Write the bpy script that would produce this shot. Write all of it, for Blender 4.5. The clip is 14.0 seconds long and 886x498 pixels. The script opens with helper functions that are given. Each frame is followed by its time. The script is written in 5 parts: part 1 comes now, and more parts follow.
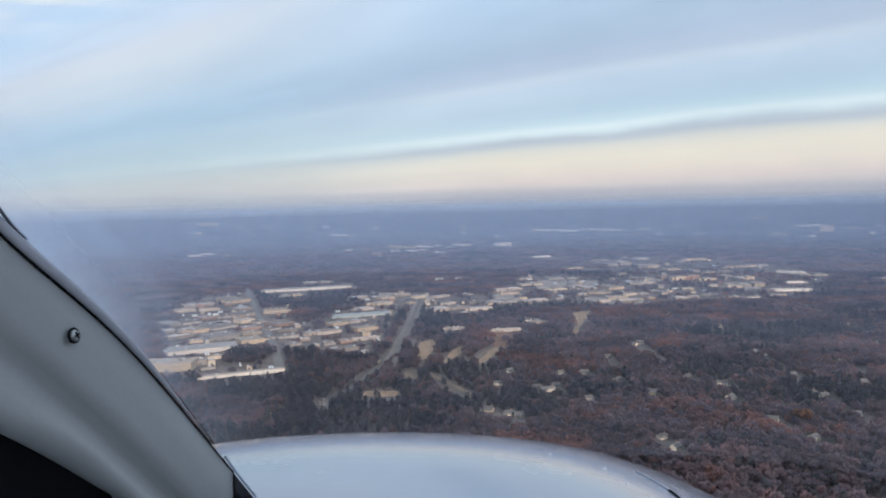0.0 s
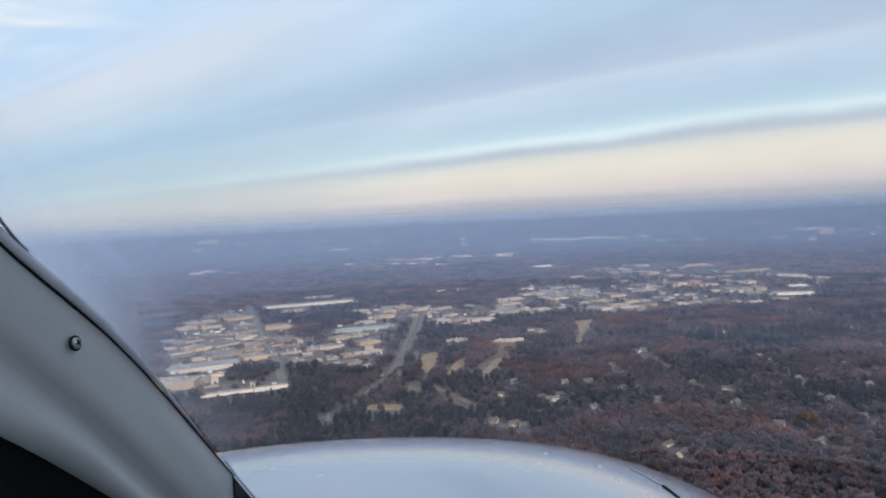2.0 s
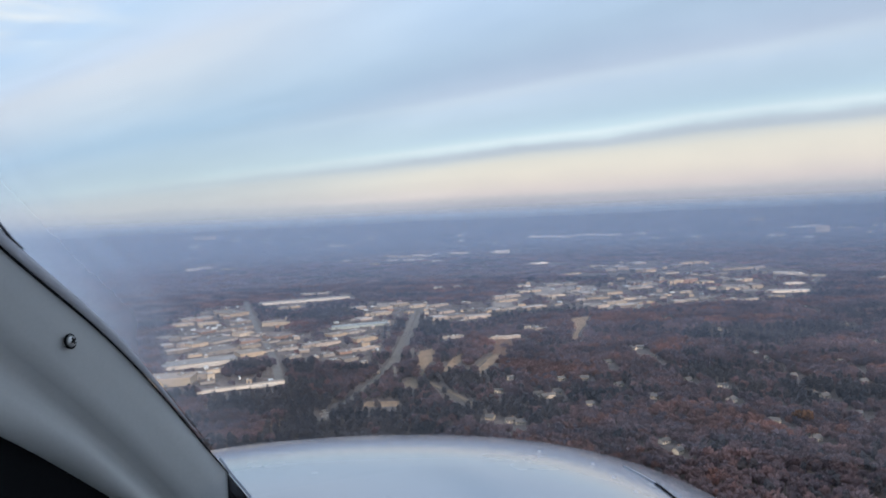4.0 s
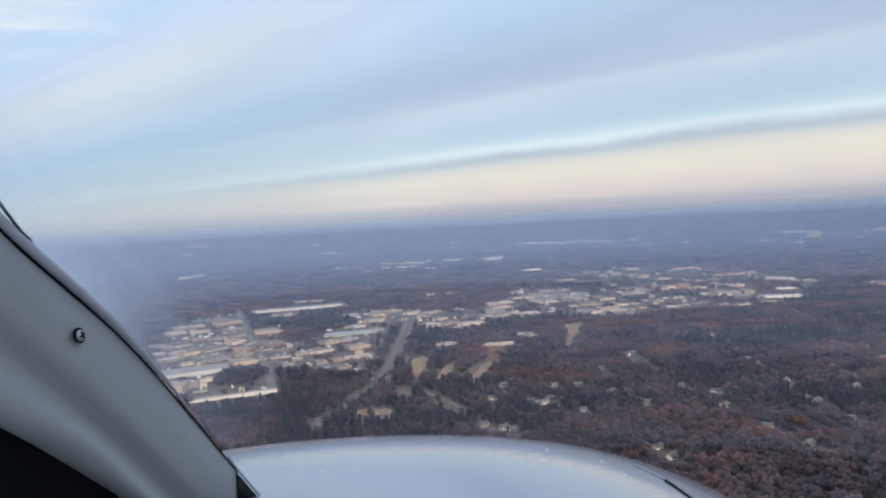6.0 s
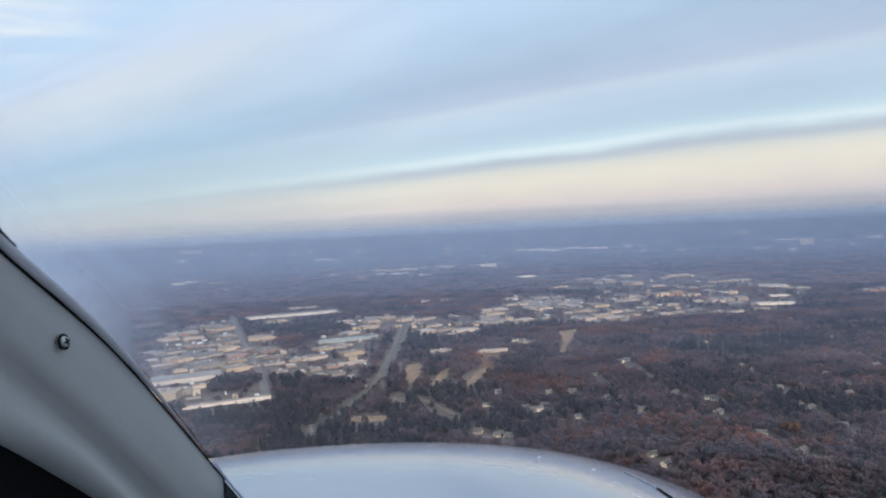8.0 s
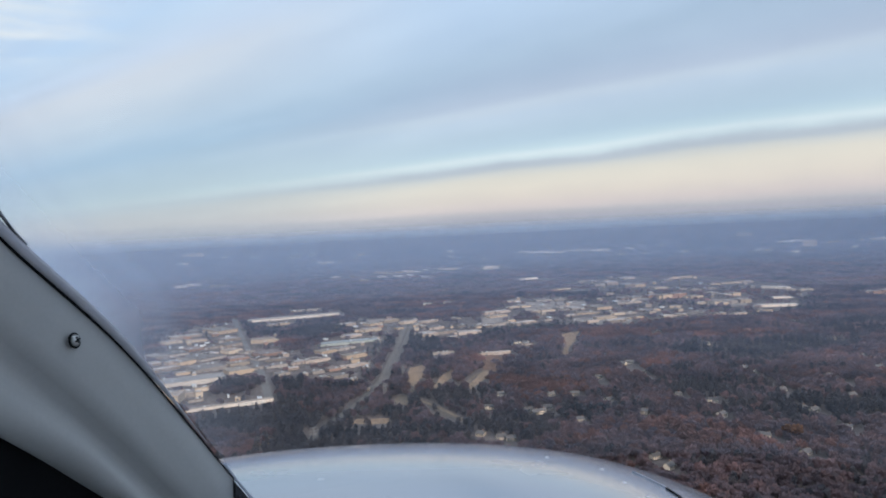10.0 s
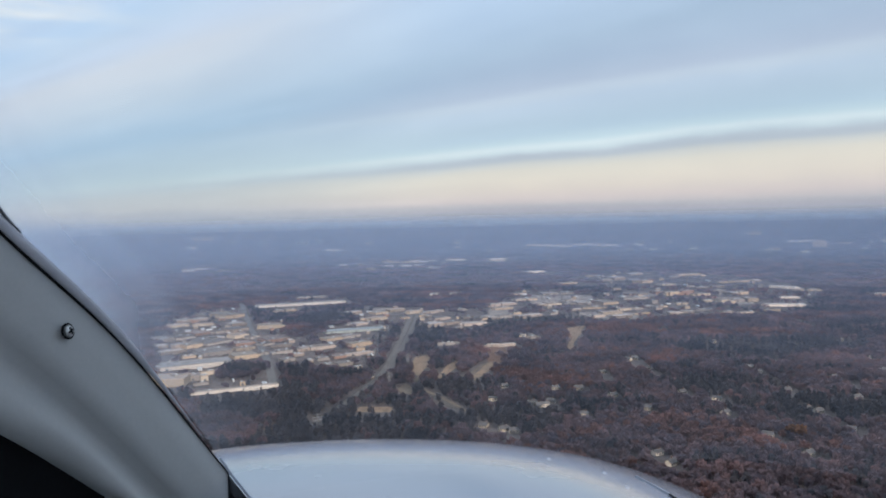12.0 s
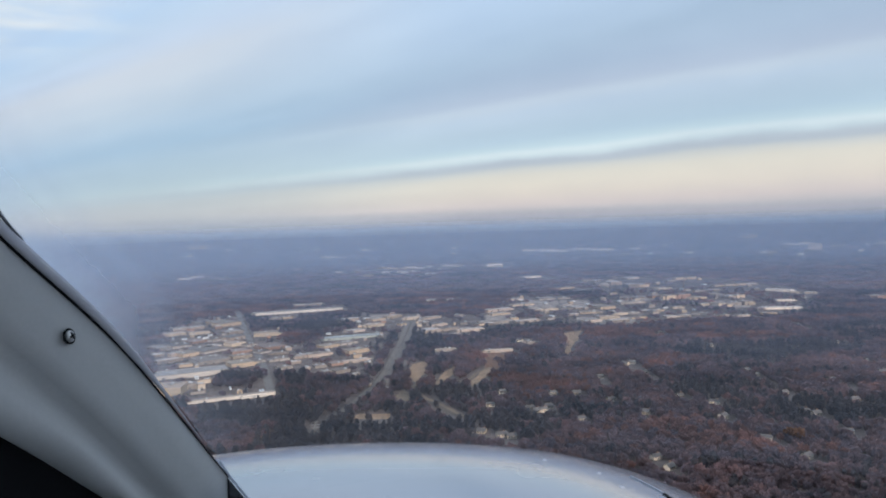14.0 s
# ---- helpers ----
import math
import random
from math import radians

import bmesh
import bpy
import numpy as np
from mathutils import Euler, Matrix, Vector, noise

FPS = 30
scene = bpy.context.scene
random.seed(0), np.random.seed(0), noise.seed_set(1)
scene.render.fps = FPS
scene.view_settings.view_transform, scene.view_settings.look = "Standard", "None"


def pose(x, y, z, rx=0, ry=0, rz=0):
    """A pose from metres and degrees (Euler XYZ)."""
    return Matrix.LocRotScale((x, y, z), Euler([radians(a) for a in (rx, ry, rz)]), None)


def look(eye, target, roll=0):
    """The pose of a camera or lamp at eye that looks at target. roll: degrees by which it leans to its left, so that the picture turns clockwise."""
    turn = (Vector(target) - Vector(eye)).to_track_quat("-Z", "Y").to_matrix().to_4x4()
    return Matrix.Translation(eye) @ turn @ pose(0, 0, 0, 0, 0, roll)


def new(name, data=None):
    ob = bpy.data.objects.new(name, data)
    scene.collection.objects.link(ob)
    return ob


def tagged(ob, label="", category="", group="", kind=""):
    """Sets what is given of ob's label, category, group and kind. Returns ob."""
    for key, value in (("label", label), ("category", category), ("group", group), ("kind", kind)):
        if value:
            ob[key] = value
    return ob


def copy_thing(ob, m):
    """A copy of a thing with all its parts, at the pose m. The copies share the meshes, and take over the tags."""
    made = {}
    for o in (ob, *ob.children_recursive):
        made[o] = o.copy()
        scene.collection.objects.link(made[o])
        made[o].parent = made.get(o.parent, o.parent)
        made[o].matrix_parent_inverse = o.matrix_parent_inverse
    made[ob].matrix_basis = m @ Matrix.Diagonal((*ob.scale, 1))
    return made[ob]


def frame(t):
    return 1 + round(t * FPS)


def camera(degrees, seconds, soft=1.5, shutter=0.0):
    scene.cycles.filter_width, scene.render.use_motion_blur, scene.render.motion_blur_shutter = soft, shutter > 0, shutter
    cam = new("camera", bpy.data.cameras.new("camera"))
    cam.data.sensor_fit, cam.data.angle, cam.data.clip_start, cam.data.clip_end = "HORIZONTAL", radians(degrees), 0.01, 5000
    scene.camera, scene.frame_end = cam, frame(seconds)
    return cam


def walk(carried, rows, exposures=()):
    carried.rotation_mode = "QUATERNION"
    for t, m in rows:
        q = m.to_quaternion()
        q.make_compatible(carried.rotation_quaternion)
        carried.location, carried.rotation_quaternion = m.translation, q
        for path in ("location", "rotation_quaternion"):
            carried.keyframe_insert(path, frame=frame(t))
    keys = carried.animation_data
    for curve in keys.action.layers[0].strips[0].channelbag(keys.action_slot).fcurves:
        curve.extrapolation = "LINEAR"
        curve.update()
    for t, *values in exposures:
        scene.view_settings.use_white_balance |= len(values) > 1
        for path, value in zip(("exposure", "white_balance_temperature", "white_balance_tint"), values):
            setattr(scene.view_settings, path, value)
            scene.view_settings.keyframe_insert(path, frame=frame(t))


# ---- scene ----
cam = camera(62.0, 14.0, soft=1.85)
EYE = 226.0  # height of the pilot's eye over the land
# seconds, the eye's shift inside the cabin, heading, pitch, lean to the right
ROWS = [
    (0, 0.0093, 0.0212, 0.0205, 1.44, -3.82, 1.28),
    (0.5, 0.0166, 0.0098, 0.0153, 1.22, -3.54, 1.39),
    (1, 0.0311, -0.0064, 0.0109, 1.32, -3.20, 1.91),
    (1.5, 0.0313, -0.0097, 0.0108, 1.49, -3.03, 2.49),
    (2, 0.0215, -0.0015, 0.0124, 1.45, -2.90, 2.68),
    (2.5, 0.0172, 0.0111, 0.0155, 1.32, -2.81, 2.43),
    (3, 0.0247, 0.0040, 0.0174, 1.39, -3.17, 2.40),
    (5.5, 0.0224, -0.0078, 0.0051, 0.80, -2.93, 2.78),
    (6, 0.0045, 0.0006, 0.0011, 0.64, -2.64, 2.76),
    (6.5, -0.0068, 0.0096, -0.0026, -0.04, -2.38, 2.51),
    (7, 0.0042, -0.0106, -0.0033, -0.34, -2.21, 2.78),
    (7.5, 0.0096, -0.0034, -0.0009, -0.11, -2.18, 2.84),
    (8, 0.0088, 0.0059, 0.0002, 0.19, -2.15, 2.61),
    (10.5, -0.0022, 0.0078, -0.0038, 0.37, -1.94, 2.73),
    (11, -0.0047, 0.0241, 0.0037, 0.21, -2.36, 2.33),
    (11.5, 0.0038, 0.0262, 0.0014, 0.78, -2.48, 1.29),
    (12, 0.0041, 0.0261, 0.0026, 0.98, -2.66, 1.22),
    (12.5, -0.0000, 0.0251, 0.0013, 0.71, -2.50, 1.23),
    (13, 0.0077, 0.0166, 0.0010, 0.82, -2.49, 1.59),
    (13.5, 0.0065, 0.0143, 0.0009, 0.78, -2.34, 1.70),
    (14, 0.0063, 0.0128, 0.0007, 0.69, -2.20, 1.71),
]


def carried_pose(x, y, z, yaw, pitch, lean):
    a, p = radians(yaw), radians(pitch)
    eye = Vector((x, y, EYE + z))
    ahead = Vector((-math.sin(a) * math.cos(p), math.cos(a) * math.cos(p), math.sin(p)))
    return look(eye, eye + ahead, -lean)


walk(cam, [(r[0], carried_pose(*r[1:])) for r in ROWS], [(0.0, 0.0), (8.0, 0.0), (10.5, -0.08), (14.0, -0.09)])

# ---- sky and sun ----
SUN_AZIMUTH, SUN_HEIGHT = 158.0, 13.0  # degrees clockwise from ahead (+y), degrees up: low, behind the aircraft


def lin(r, g, b, a=1.0):
    """Linear colour from display values 0..255."""
    return tuple((c / 255 / 12.92 if c < 10.3 else ((c / 255 + 0.055) / 1.055) ** 2.4) for c in (r, g, b)) + (a,)


class Nodes:
    """Short hand for a node tree."""

    def __init__(self, tree):
        self.tree = tree
        tree.nodes.clear()

    def add(self, kind):
        return self.tree.nodes.new(kind)

    def link(self, a, b):
        self.tree.links.new(a, b)

    def put(self, value, socket):
        if isinstance(value, bpy.types.NodeSocket):
            self.link(value, socket)
        else:
            socket.default_value = value

    def math(self, operation, a, b=0.0, clamp=False):
        node = self.add("ShaderNodeMath")
        node.operation, node.use_clamp = operation, clamp
        self.put(a, node.inputs[0])
        self.put(b, node.inputs[1])
        return node.outputs[0]

    def ramp(self, fac, stops, interpolation="LINEAR"):
        node = self.add("ShaderNodeValToRGB")
        node.color_ramp.interpolation = interpolation
        while len(node.color_ramp.elements) < len(stops):
            node.color_ramp.elements.new(0.5)
        for element, (place, colour) in zip(node.color_ramp.elements, stops):
            element.position, element.color = place, colour
        self.link(fac, node.inputs[0])
        return node.outputs[0]

    def mix(self, fac, a, b, blend="MIX"):
        node = self.add("ShaderNodeMix")
        node.data_type, node.blend_type = "RGBA", blend
        self.put(fac, node.inputs[0])
        self.put(a, node.inputs[6])
        self.put(b, node.inputs[7])
        return node.outputs[2]

    def noise(self, vector, scale, detail=4.0, rough=0.55):
        node = self.add("ShaderNodeTexNoise")
        if vector is not None:
            self.link(vector, node.inputs["Vector"])
        node.inputs["Scale"].default_value = scale
        node.inputs["Detail"].default_value = detail
        node.inputs["Roughness"].default_value = rough
        return node.outputs[0]


world = bpy.data.worlds.new("evening_sky")
scene.world = world
world.use_nodes = True
w = Nodes(world.node_tree)
coord = w.add("ShaderNodeTexCoord").outputs["Generated"]
axes = w.add("ShaderNodeSeparateXYZ")
w.link(coord, axes.inputs[0])
dx, dy = axes.outputs[:2]
dz = w.math("ADD", axes.outputs[2], 0.0072)  # the land's rim lies a little below the level of the eye
# cloud streets run towards a point low on the left: s is constant along each of them
across = w.math("ADD", w.math("MULTIPLY", dx, 0.707), w.math("MULTIPLY", dy, 0.707))
across = w.math("ADD", w.math("ABSOLUTE", across), 0.12)
s = w.math("DIVIDE", dz, across)
side = w.math("DIVIDE", dx, w.math("ADD", w.math("ABSOLUTE", dy), 0.3))
where = w.add("ShaderNodeCombineXYZ")
w.put(w.math("MULTIPLY", w.math("POWER", w.math("MAXIMUM", s, 0.0), 0.6), 5.0), where.inputs[0])
w.put(w.math("MULTIPLY", side, 1.5), where.inputs[1])
wisps = w.noise(where.outputs[0], 1.6, 5.0, 0.5)
blotch = w.add("ShaderNodeCombineXYZ")
w.put(w.math("MULTIPLY", s, 8.0), blotch.inputs[0])
w.put(w.math("MULTIPLY", side, 4.0), blotch.inputs[1])
fleece = w.noise(blotch.outputs[0], 1.3, 6.0, 0.6)
broad = w.noise(where.outputs[0], 0.55, 3.0, 0.5)
calm = w.ramp(s, [(0.012, (0.1, 0.1, 0.1, 1)), (0.07, (1, 1, 1, 1))])  # even haze low down
bent = w.math("ADD", s, w.math("MULTIPLY", w.math("SUBTRACT", wisps, 0.5), 0.006))
bent = w.math("ADD", bent, w.math("MULTIPLY", w.math("SUBTRACT", fleece, 0.5), w.math("MULTIPLY", calm, 0.016)))
thread = w.add("ShaderNodeCombineXYZ")
w.put(w.math("MULTIPLY", s, 46.0), thread.inputs[0])
w.put(w.math("MULTIPLY", side, 5.0), thread.inputs[1])
threads = w.noise(thread.outputs[0], 1.0, 5.0, 0.6)
bent = w.math("ADD", bent, w.math("MULTIPLY", w.math("SUBTRACT", threads, 0.5), w.math("MULTIPLY", calm, 0.01)))
bent = w.math("MULTIPLY", bent, 1.4, clamp=True)
cloud = w.ramp(bent, [(p * 1.4, lin(*c)) for p, c in (
    (0.0, (168, 171, 186)), (0.007, (180, 179, 192)), (0.016, (194, 191, 200)), (0.029, (222, 210, 211)), (0.045, (232, 221, 214)), (0.06, (237, 228, 218)), (0.073, (231, 225, 217)), (0.082, (215, 216, 217)),
    (0.088, (189, 198, 212)), (0.094, (192, 202, 216)), (0.0985, (211, 226, 237)), (0.106, (224, 237, 246)), (0.114, (202, 223, 237)), (0.125, (189, 211, 231)), (0.142, (188, 208, 229)), (0.165, (195, 212, 234)),
    (0.181, (201, 214, 233)), (0.193, (186, 200, 224)), (0.22, (178, 196, 222)), (0.255, (178, 199, 225)), (0.29, (184, 206, 234)), (0.34, (189, 212, 242)), (0.42, (190, 215, 247)), (0.52, (196, 219, 248)), (0.66, (212, 228, 249)))])
grey = w.ramp(bent, [(p * 1.4, lin(*c)) for p, c in (
    (0.0, (170, 179, 195)), (0.017, (178, 187, 201)), (0.045, (188, 195, 206)), (0.074, (188, 199, 211)), (0.112, (186, 204, 217)), (0.17, (178, 201, 221)), (0.22, (169, 197, 224)), (0.25, (174, 199, 225)), (0.305, (192, 208, 227)),
    (0.376, (207, 215, 229)), (0.41, (211, 217, 230)), (0.46, (203, 217, 240)), (0.5, (200, 219, 244)), (0.55, (193, 217, 247)), (0.6, (196, 218, 247)), (0.66, (202, 222, 248)), (0.7, (204, 224, 249)))])
left = w.ramp(w.math("ADD", side, 0.6), [(0.3, (1, 1, 1, 1)), (0.68, (0, 0, 0, 1))], "EASE")
cloud = w.mix(w.math("MULTIPLY", left, 0.88), cloud, grey)
# torn white tufts high on the left
tuft = w.add("ShaderNodeCombineXYZ")
w.put(w.math("MULTIPLY", side, 3.0), tuft.inputs[0])
w.put(w.math("MULTIPLY", dz, 16.0), tuft.inputs[1])
torn = w.noise(tuft.outputs[0], 2.2, 6.0, 0.6)
high = w.ramp(dz, [(0.19, (0, 0, 0, 1)), (0.255, (1, 1, 1, 1)), (0.3, (1, 1, 1, 1)), (0.42, (0, 0, 0, 1))], "EASE")
far_left = w.ramp(w.math("ADD", side, 0.6), [(0.14, (1, 1, 1, 1)), (0.32, (0, 0, 0, 1))], "EASE")
white = w.ramp(torn, [(0.42, (0, 0, 0, 1)), (0.6, (1, 1, 1, 1))])
cloud = w.mix(w.math("MULTIPLY", w.math("MULTIPLY", white, high), w.math("MULTIPLY", far_left, 0.85)), cloud, lin(244, 246, 250))
streak = w.ramp(broad, [(0.35, (0.95, 0.96, 0.97, 1)), (0.65, (1.05, 1.04, 1.03, 1))])
cloud = w.mix(1.0, cloud, streak, "MULTIPLY")
cloud = w.mix(1.0, cloud, (1.045, 1.07, 1.05, 1), "MULTIPLY")
cloud = w.mix(1.0, cloud, w.ramp(threads, [(0.3, (0.975, 0.978, 0.982, 1)), (0.7, (1.025, 1.022, 1.018, 1))]), "MULTIPLY")
cloud = w.mix(1.0, cloud, w.ramp(fleece, [(0.3, (0.95, 0.96, 0.97, 1)), (0.7, (1.07, 1.06, 1.04, 1))]), "MULTIPLY")
# behind the aircraft the sky is warm and bright round the sun
sky = w.add("ShaderNodeTexSky")
sky.sky_type, sky.sun_disc = "NISHITA", False
sky.sun_elevation, sky.sun_rotation = radians(SUN_HEIGHT), radians(SUN_AZIMUTH)
clear = w.mix(1.0, sky.outputs[0], (0.1, 0.1, 0.1, 1), "MULTIPLY")
above = w.ramp(w.math("ADD", w.math("MULTIPLY", dz, 12.0), 1.0), [(0.0, (0, 0, 0, 1)), (1.0, (1, 1, 1, 1))])
dome = w.mix(w.math("MULTIPLY", above, 0.06), cloud, clear)
land_haze = w.ramp(w.math("ADD", w.math("MULTIPLY", dz, 25.0), 1.0), [(0.0, lin(104, 113, 138)), (0.7, lin(152, 159, 177)), (1.0, lin(174, 177, 188))])
below = w.math("GREATER_THAN", dz, 0.0)
both = w.mix(below, land_haze, dome)
back = w.add("ShaderNodeBackground")
w.link(both, back.inputs[0])
back.inputs[1].default_value = 1.0
w.link(back.outputs[0], w.add("ShaderNodeOutputWorld").inputs[0])

sun = new("sun", bpy.data.lights.new("sun", "SUN"))
sun.data.energy, sun.data.angle, sun.data.color = 3.0, radians(2.5), (1.0, 0.87, 0.73)
a, e = radians(SUN_AZIMUTH), radians(SUN_HEIGHT)
sun.matrix_world = look((0, 0, 900), (-math.sin(a) * math.cos(e) * 100, -math.cos(a) * math.cos(e) * 100, 900 - math.sin(e) * 100))


# ---- materials ----
def material(name, colour, rough=0.7, metal=0.0, spread=0.15, sizes=(0.4, 6.0), bump=0.1, coat=0.0, island=0.0, object_random=0.0, fluffy=0.0):
    """Base colour with wear at two scales (sizes: metres), relief, and a share of random tint per piece."""
    m = bpy.data.materials.new(name)
    m.use_nodes = True
    n = Nodes(m.node_tree)
    place = n.add("ShaderNodeTexCoord").outputs["Object"]
    fine = n.noise(place, 1 / sizes[0], 3.0)
    coarse = n.noise(place, 1 / sizes[1], 4.0)
    both = n.math("ADD", n.math("MULTIPLY", fine, 0.5), n.math("MULTIPLY", coarse, 0.5))
    lo = tuple(c * (1 - spread) for c in colour[:3]) + (1,)
    hi = tuple(min(1, c * (1 + spread)) for c in colour[:3]) + (1,)
    base = n.ramp(both, [(0.3, lo), (0.7, hi)])
    if fluffy:
        # stands of older, darker and younger, lighter wood
        stand = n.noise(place, 1 / 85.0, 3.0, 0.6)
        base = n.mix(1.0, base, n.ramp(stand, [(0.36, (0.74, 0.77, 0.79, 1)), (0.64, (1.25, 1.19, 1.15, 1))]), "MULTIPLY")
        # each tree's own tone, from greyish to leafy brown
        own = n.add("ShaderNodeAttribute")
        own.attribute_name = "tone"
        base = n.mix(1.0, base, n.ramp(own.outputs["Fac"], [(0.0, (0.78, 0.82, 0.86, 1)), (0.5, (1.0, 1.0, 1.0, 1)), (1.0, (1.24, 1.14, 1.08, 1))]), "MULTIPLY")
    if island:
        chance = n.add("ShaderNodeNewGeometry").outputs["Random Per Island"]
        base = n.mix(1.0, base, n.ramp(chance, [(0.0, (1 - island,) * 3 + (1,)), (1.0, (1 + island,) * 3 + (1,))]), "MULTIPLY")
    if object_random:
        chance = n.add("ShaderNodeObjectInfo").outputs["Random"]
        base = n.mix(1.0, base, n.ramp(chance, [(0.0, (1 - object_random,) * 3 + (1,)), (1.0, (1 + object_random,) * 3 + (1,))]), "MULTIPLY")
    shader = n.add("ShaderNodeBsdfPrincipled")
    n.link(base, shader.inputs["Base Color"])
    n.put(n.math("ADD", n.math("MULTIPLY", fine, 0.15), rough - 0.07), shader.inputs["Roughness"])
    shader.inputs["Metallic"].default_value = metal
    shader.inputs["Coat Weight"].default_value = coat
    shader.inputs["Coat Roughness"].default_value = 0.15
    if bump:
        relief = n.add("ShaderNodeBump")
        relief.inputs["Strength"].default_value = bump
        relief.inputs["Distance"].default_value = sizes[0] * 0.1
        n.link(fine, relief.inputs["Height"])
        facing = relief.outputs[0]
        if fluffy:
            # fine twigs scatter light all round: the crown shades softer than its tufts' faces
            soft_up = n.add("ShaderNodeMix")
            soft_up.data_type = "VECTOR"
            soft_up.inputs[0].default_value = fluffy
            n.link(facing, soft_up.inputs[4])
            soft_up.inputs[5].default_value = (0.0, 0.0, 1.0)
            facing = soft_up.outputs[1]
        n.link(facing, shader.inputs["Normal"])
    surface = shader.outputs[0]
    if fluffy:
        # light passes on through thin twigs and leaves
        thin = n.add("ShaderNodeBsdfTranslucent")
        n.link(base, thin.inputs[0])
        loose = n.add("ShaderNodeMixShader")
        loose.inputs[0].default_value = 0.58
        n.link(surface, loose.inputs[1])
        n.link(thin.outputs[0], loose.inputs[2])
        surface = loose.outputs[0]
    n.link(surface, n.add("ShaderNodeOutputMaterial").inputs[0])
    return m


WALL = {
    "white": material("painted_metal_wall", (0.348, 0.282, 0.244), 0.6, spread=0.2, sizes=(3, 30), object_random=0.5),
    "cream": material("cream_wall", (0.449, 0.366, 0.288), 0.7, spread=0.15, sizes=(3, 30), object_random=0.35),
    "grey": material("grey_block_wall", (0.310, 0.272, 0.251), 0.8, spread=0.15, sizes=(3, 30), object_random=0.35),
    "tan": material("tan_stucco_wall", (0.5, 0.38, 0.28), 0.8, spread=0.15, sizes=(3, 30), object_random=0.15),
    "brick": material("brick_wall", (0.3, 0.19, 0.15), 0.85, spread=0.2, sizes=(2, 20), object_random=0.2),
    "pale": material("bright_metal_wall", (0.792, 0.673, 0.577), 0.6, spread=0.1, sizes=(3, 30), object_random=0.1),
    "plain": material("dulled_white_metal_wall", (0.56, 0.5, 0.455), 0.6, spread=0.2, sizes=(3, 30), object_random=0.1),
    "green": material("pale_green_wall", (0.36, 0.38, 0.35), 0.7, spread=0.12, sizes=(3, 30)),
}
ROOF = {
    "white": material("white_membrane_roof", (0.366, 0.316, 0.293), 0.7, spread=0.25, sizes=(4, 25), object_random=0.55),
    "cream": material("pale_gravel_roof", (0.356, 0.281, 0.234), 0.9, spread=0.15, sizes=(4, 25), object_random=0.2),
    "grey": material("grey_membrane_roof", (0.211, 0.178, 0.163), 0.9, spread=0.25, sizes=(4, 25), object_random=0.4),
    "tan": material("tan_gravel_roof", (0.297, 0.243, 0.198), 0.9, spread=0.2, sizes=(4, 25), object_random=0.2),
    "brick": material("dark_gravel_roof", (0.28, 0.22, 0.2), 0.9, spread=0.2, sizes=(4, 25), object_random=0.2),
    "pale": material("bright_metal_roof", (0.621, 0.554, 0.512), 0.7, spread=0.15, sizes=(4, 25), object_random=0.2),
    "plain": material("dulled_metal_roof", (0.315, 0.279, 0.261), 0.7, spread=0.3, sizes=(4, 25), object_random=0.1),
    "green": material("pale_metal_roof", (0.32, 0.34, 0.34), 0.6, spread=0.15, sizes=(4, 25)),
}
SHINGLE = material("asphalt_shingle", (0.13, 0.12, 0.12), 0.9, spread=0.25, sizes=(1, 6), object_random=0.35)
SIDING = material("house_siding", (0.68, 0.58, 0.48), 0.8, spread=0.15, sizes=(1, 8), object_random=0.6)
WINDOW = material("dark_window_glass", (0.09, 0.1, 0.11), 0.4, spread=0.2, sizes=(2, 9), bump=0)
UNIT = material("galvanised_housing", (0.45, 0.46, 0.47), 0.5, 0.3, spread=0.15, sizes=(0.5, 4))
POLE = material("weathered_steel", (0.24, 0.235, 0.24), 0.6, spread=0.15, sizes=(0.5, 4))
ASPHALT = material("asphalt", (0.1, 0.098, 0.1), 0.9, spread=0.25, sizes=(3, 40), bump=0.05)
LOT = material("town_ground", (0.15, 0.113, 0.1), 0.9, spread=0.9, sizes=(7, 28), bump=0.1)
# worn concrete with evening sunlight put into its pale base colour
PALE_LOT = material("sunlit_concrete_lot", (0.34, 0.275, 0.235), 0.9, spread=0.6, sizes=(6, 26), bump=0.05)
CONCRETE_ROAD = material("worn_concrete_road", (0.205, 0.168, 0.147), 0.9, spread=0.2, sizes=(3, 40), bump=0.05)
STREET = material("pale_worn_street", (0.2, 0.178, 0.168), 0.9, spread=0.25, sizes=(3, 30), bump=0.05)
VERGE = material("winter_grass", (0.12, 0.097, 0.08), 0.95, spread=0.3, sizes=(4, 30))
FIELD = material("dry_tan_grass", (0.36, 0.235, 0.155), 0.95, spread=0.4, sizes=(4, 18))
DIRT = material("pale_dirt", (0.21, 0.155, 0.115), 0.95, spread=0.3, sizes=(3, 25))
CLAY = material("red_clay_clearing", (0.22, 0.12, 0.08), 0.95, spread=0.3, sizes=(5, 30))
FLOOR = material("leaf_litter", (0.155, 0.122, 0.112), 0.95, spread=0.45, sizes=(12, 120), bump=0.4)
BARK = material("bark", (0.13, 0.11, 0.1), 0.95, spread=0.3, sizes=(0.5, 4))
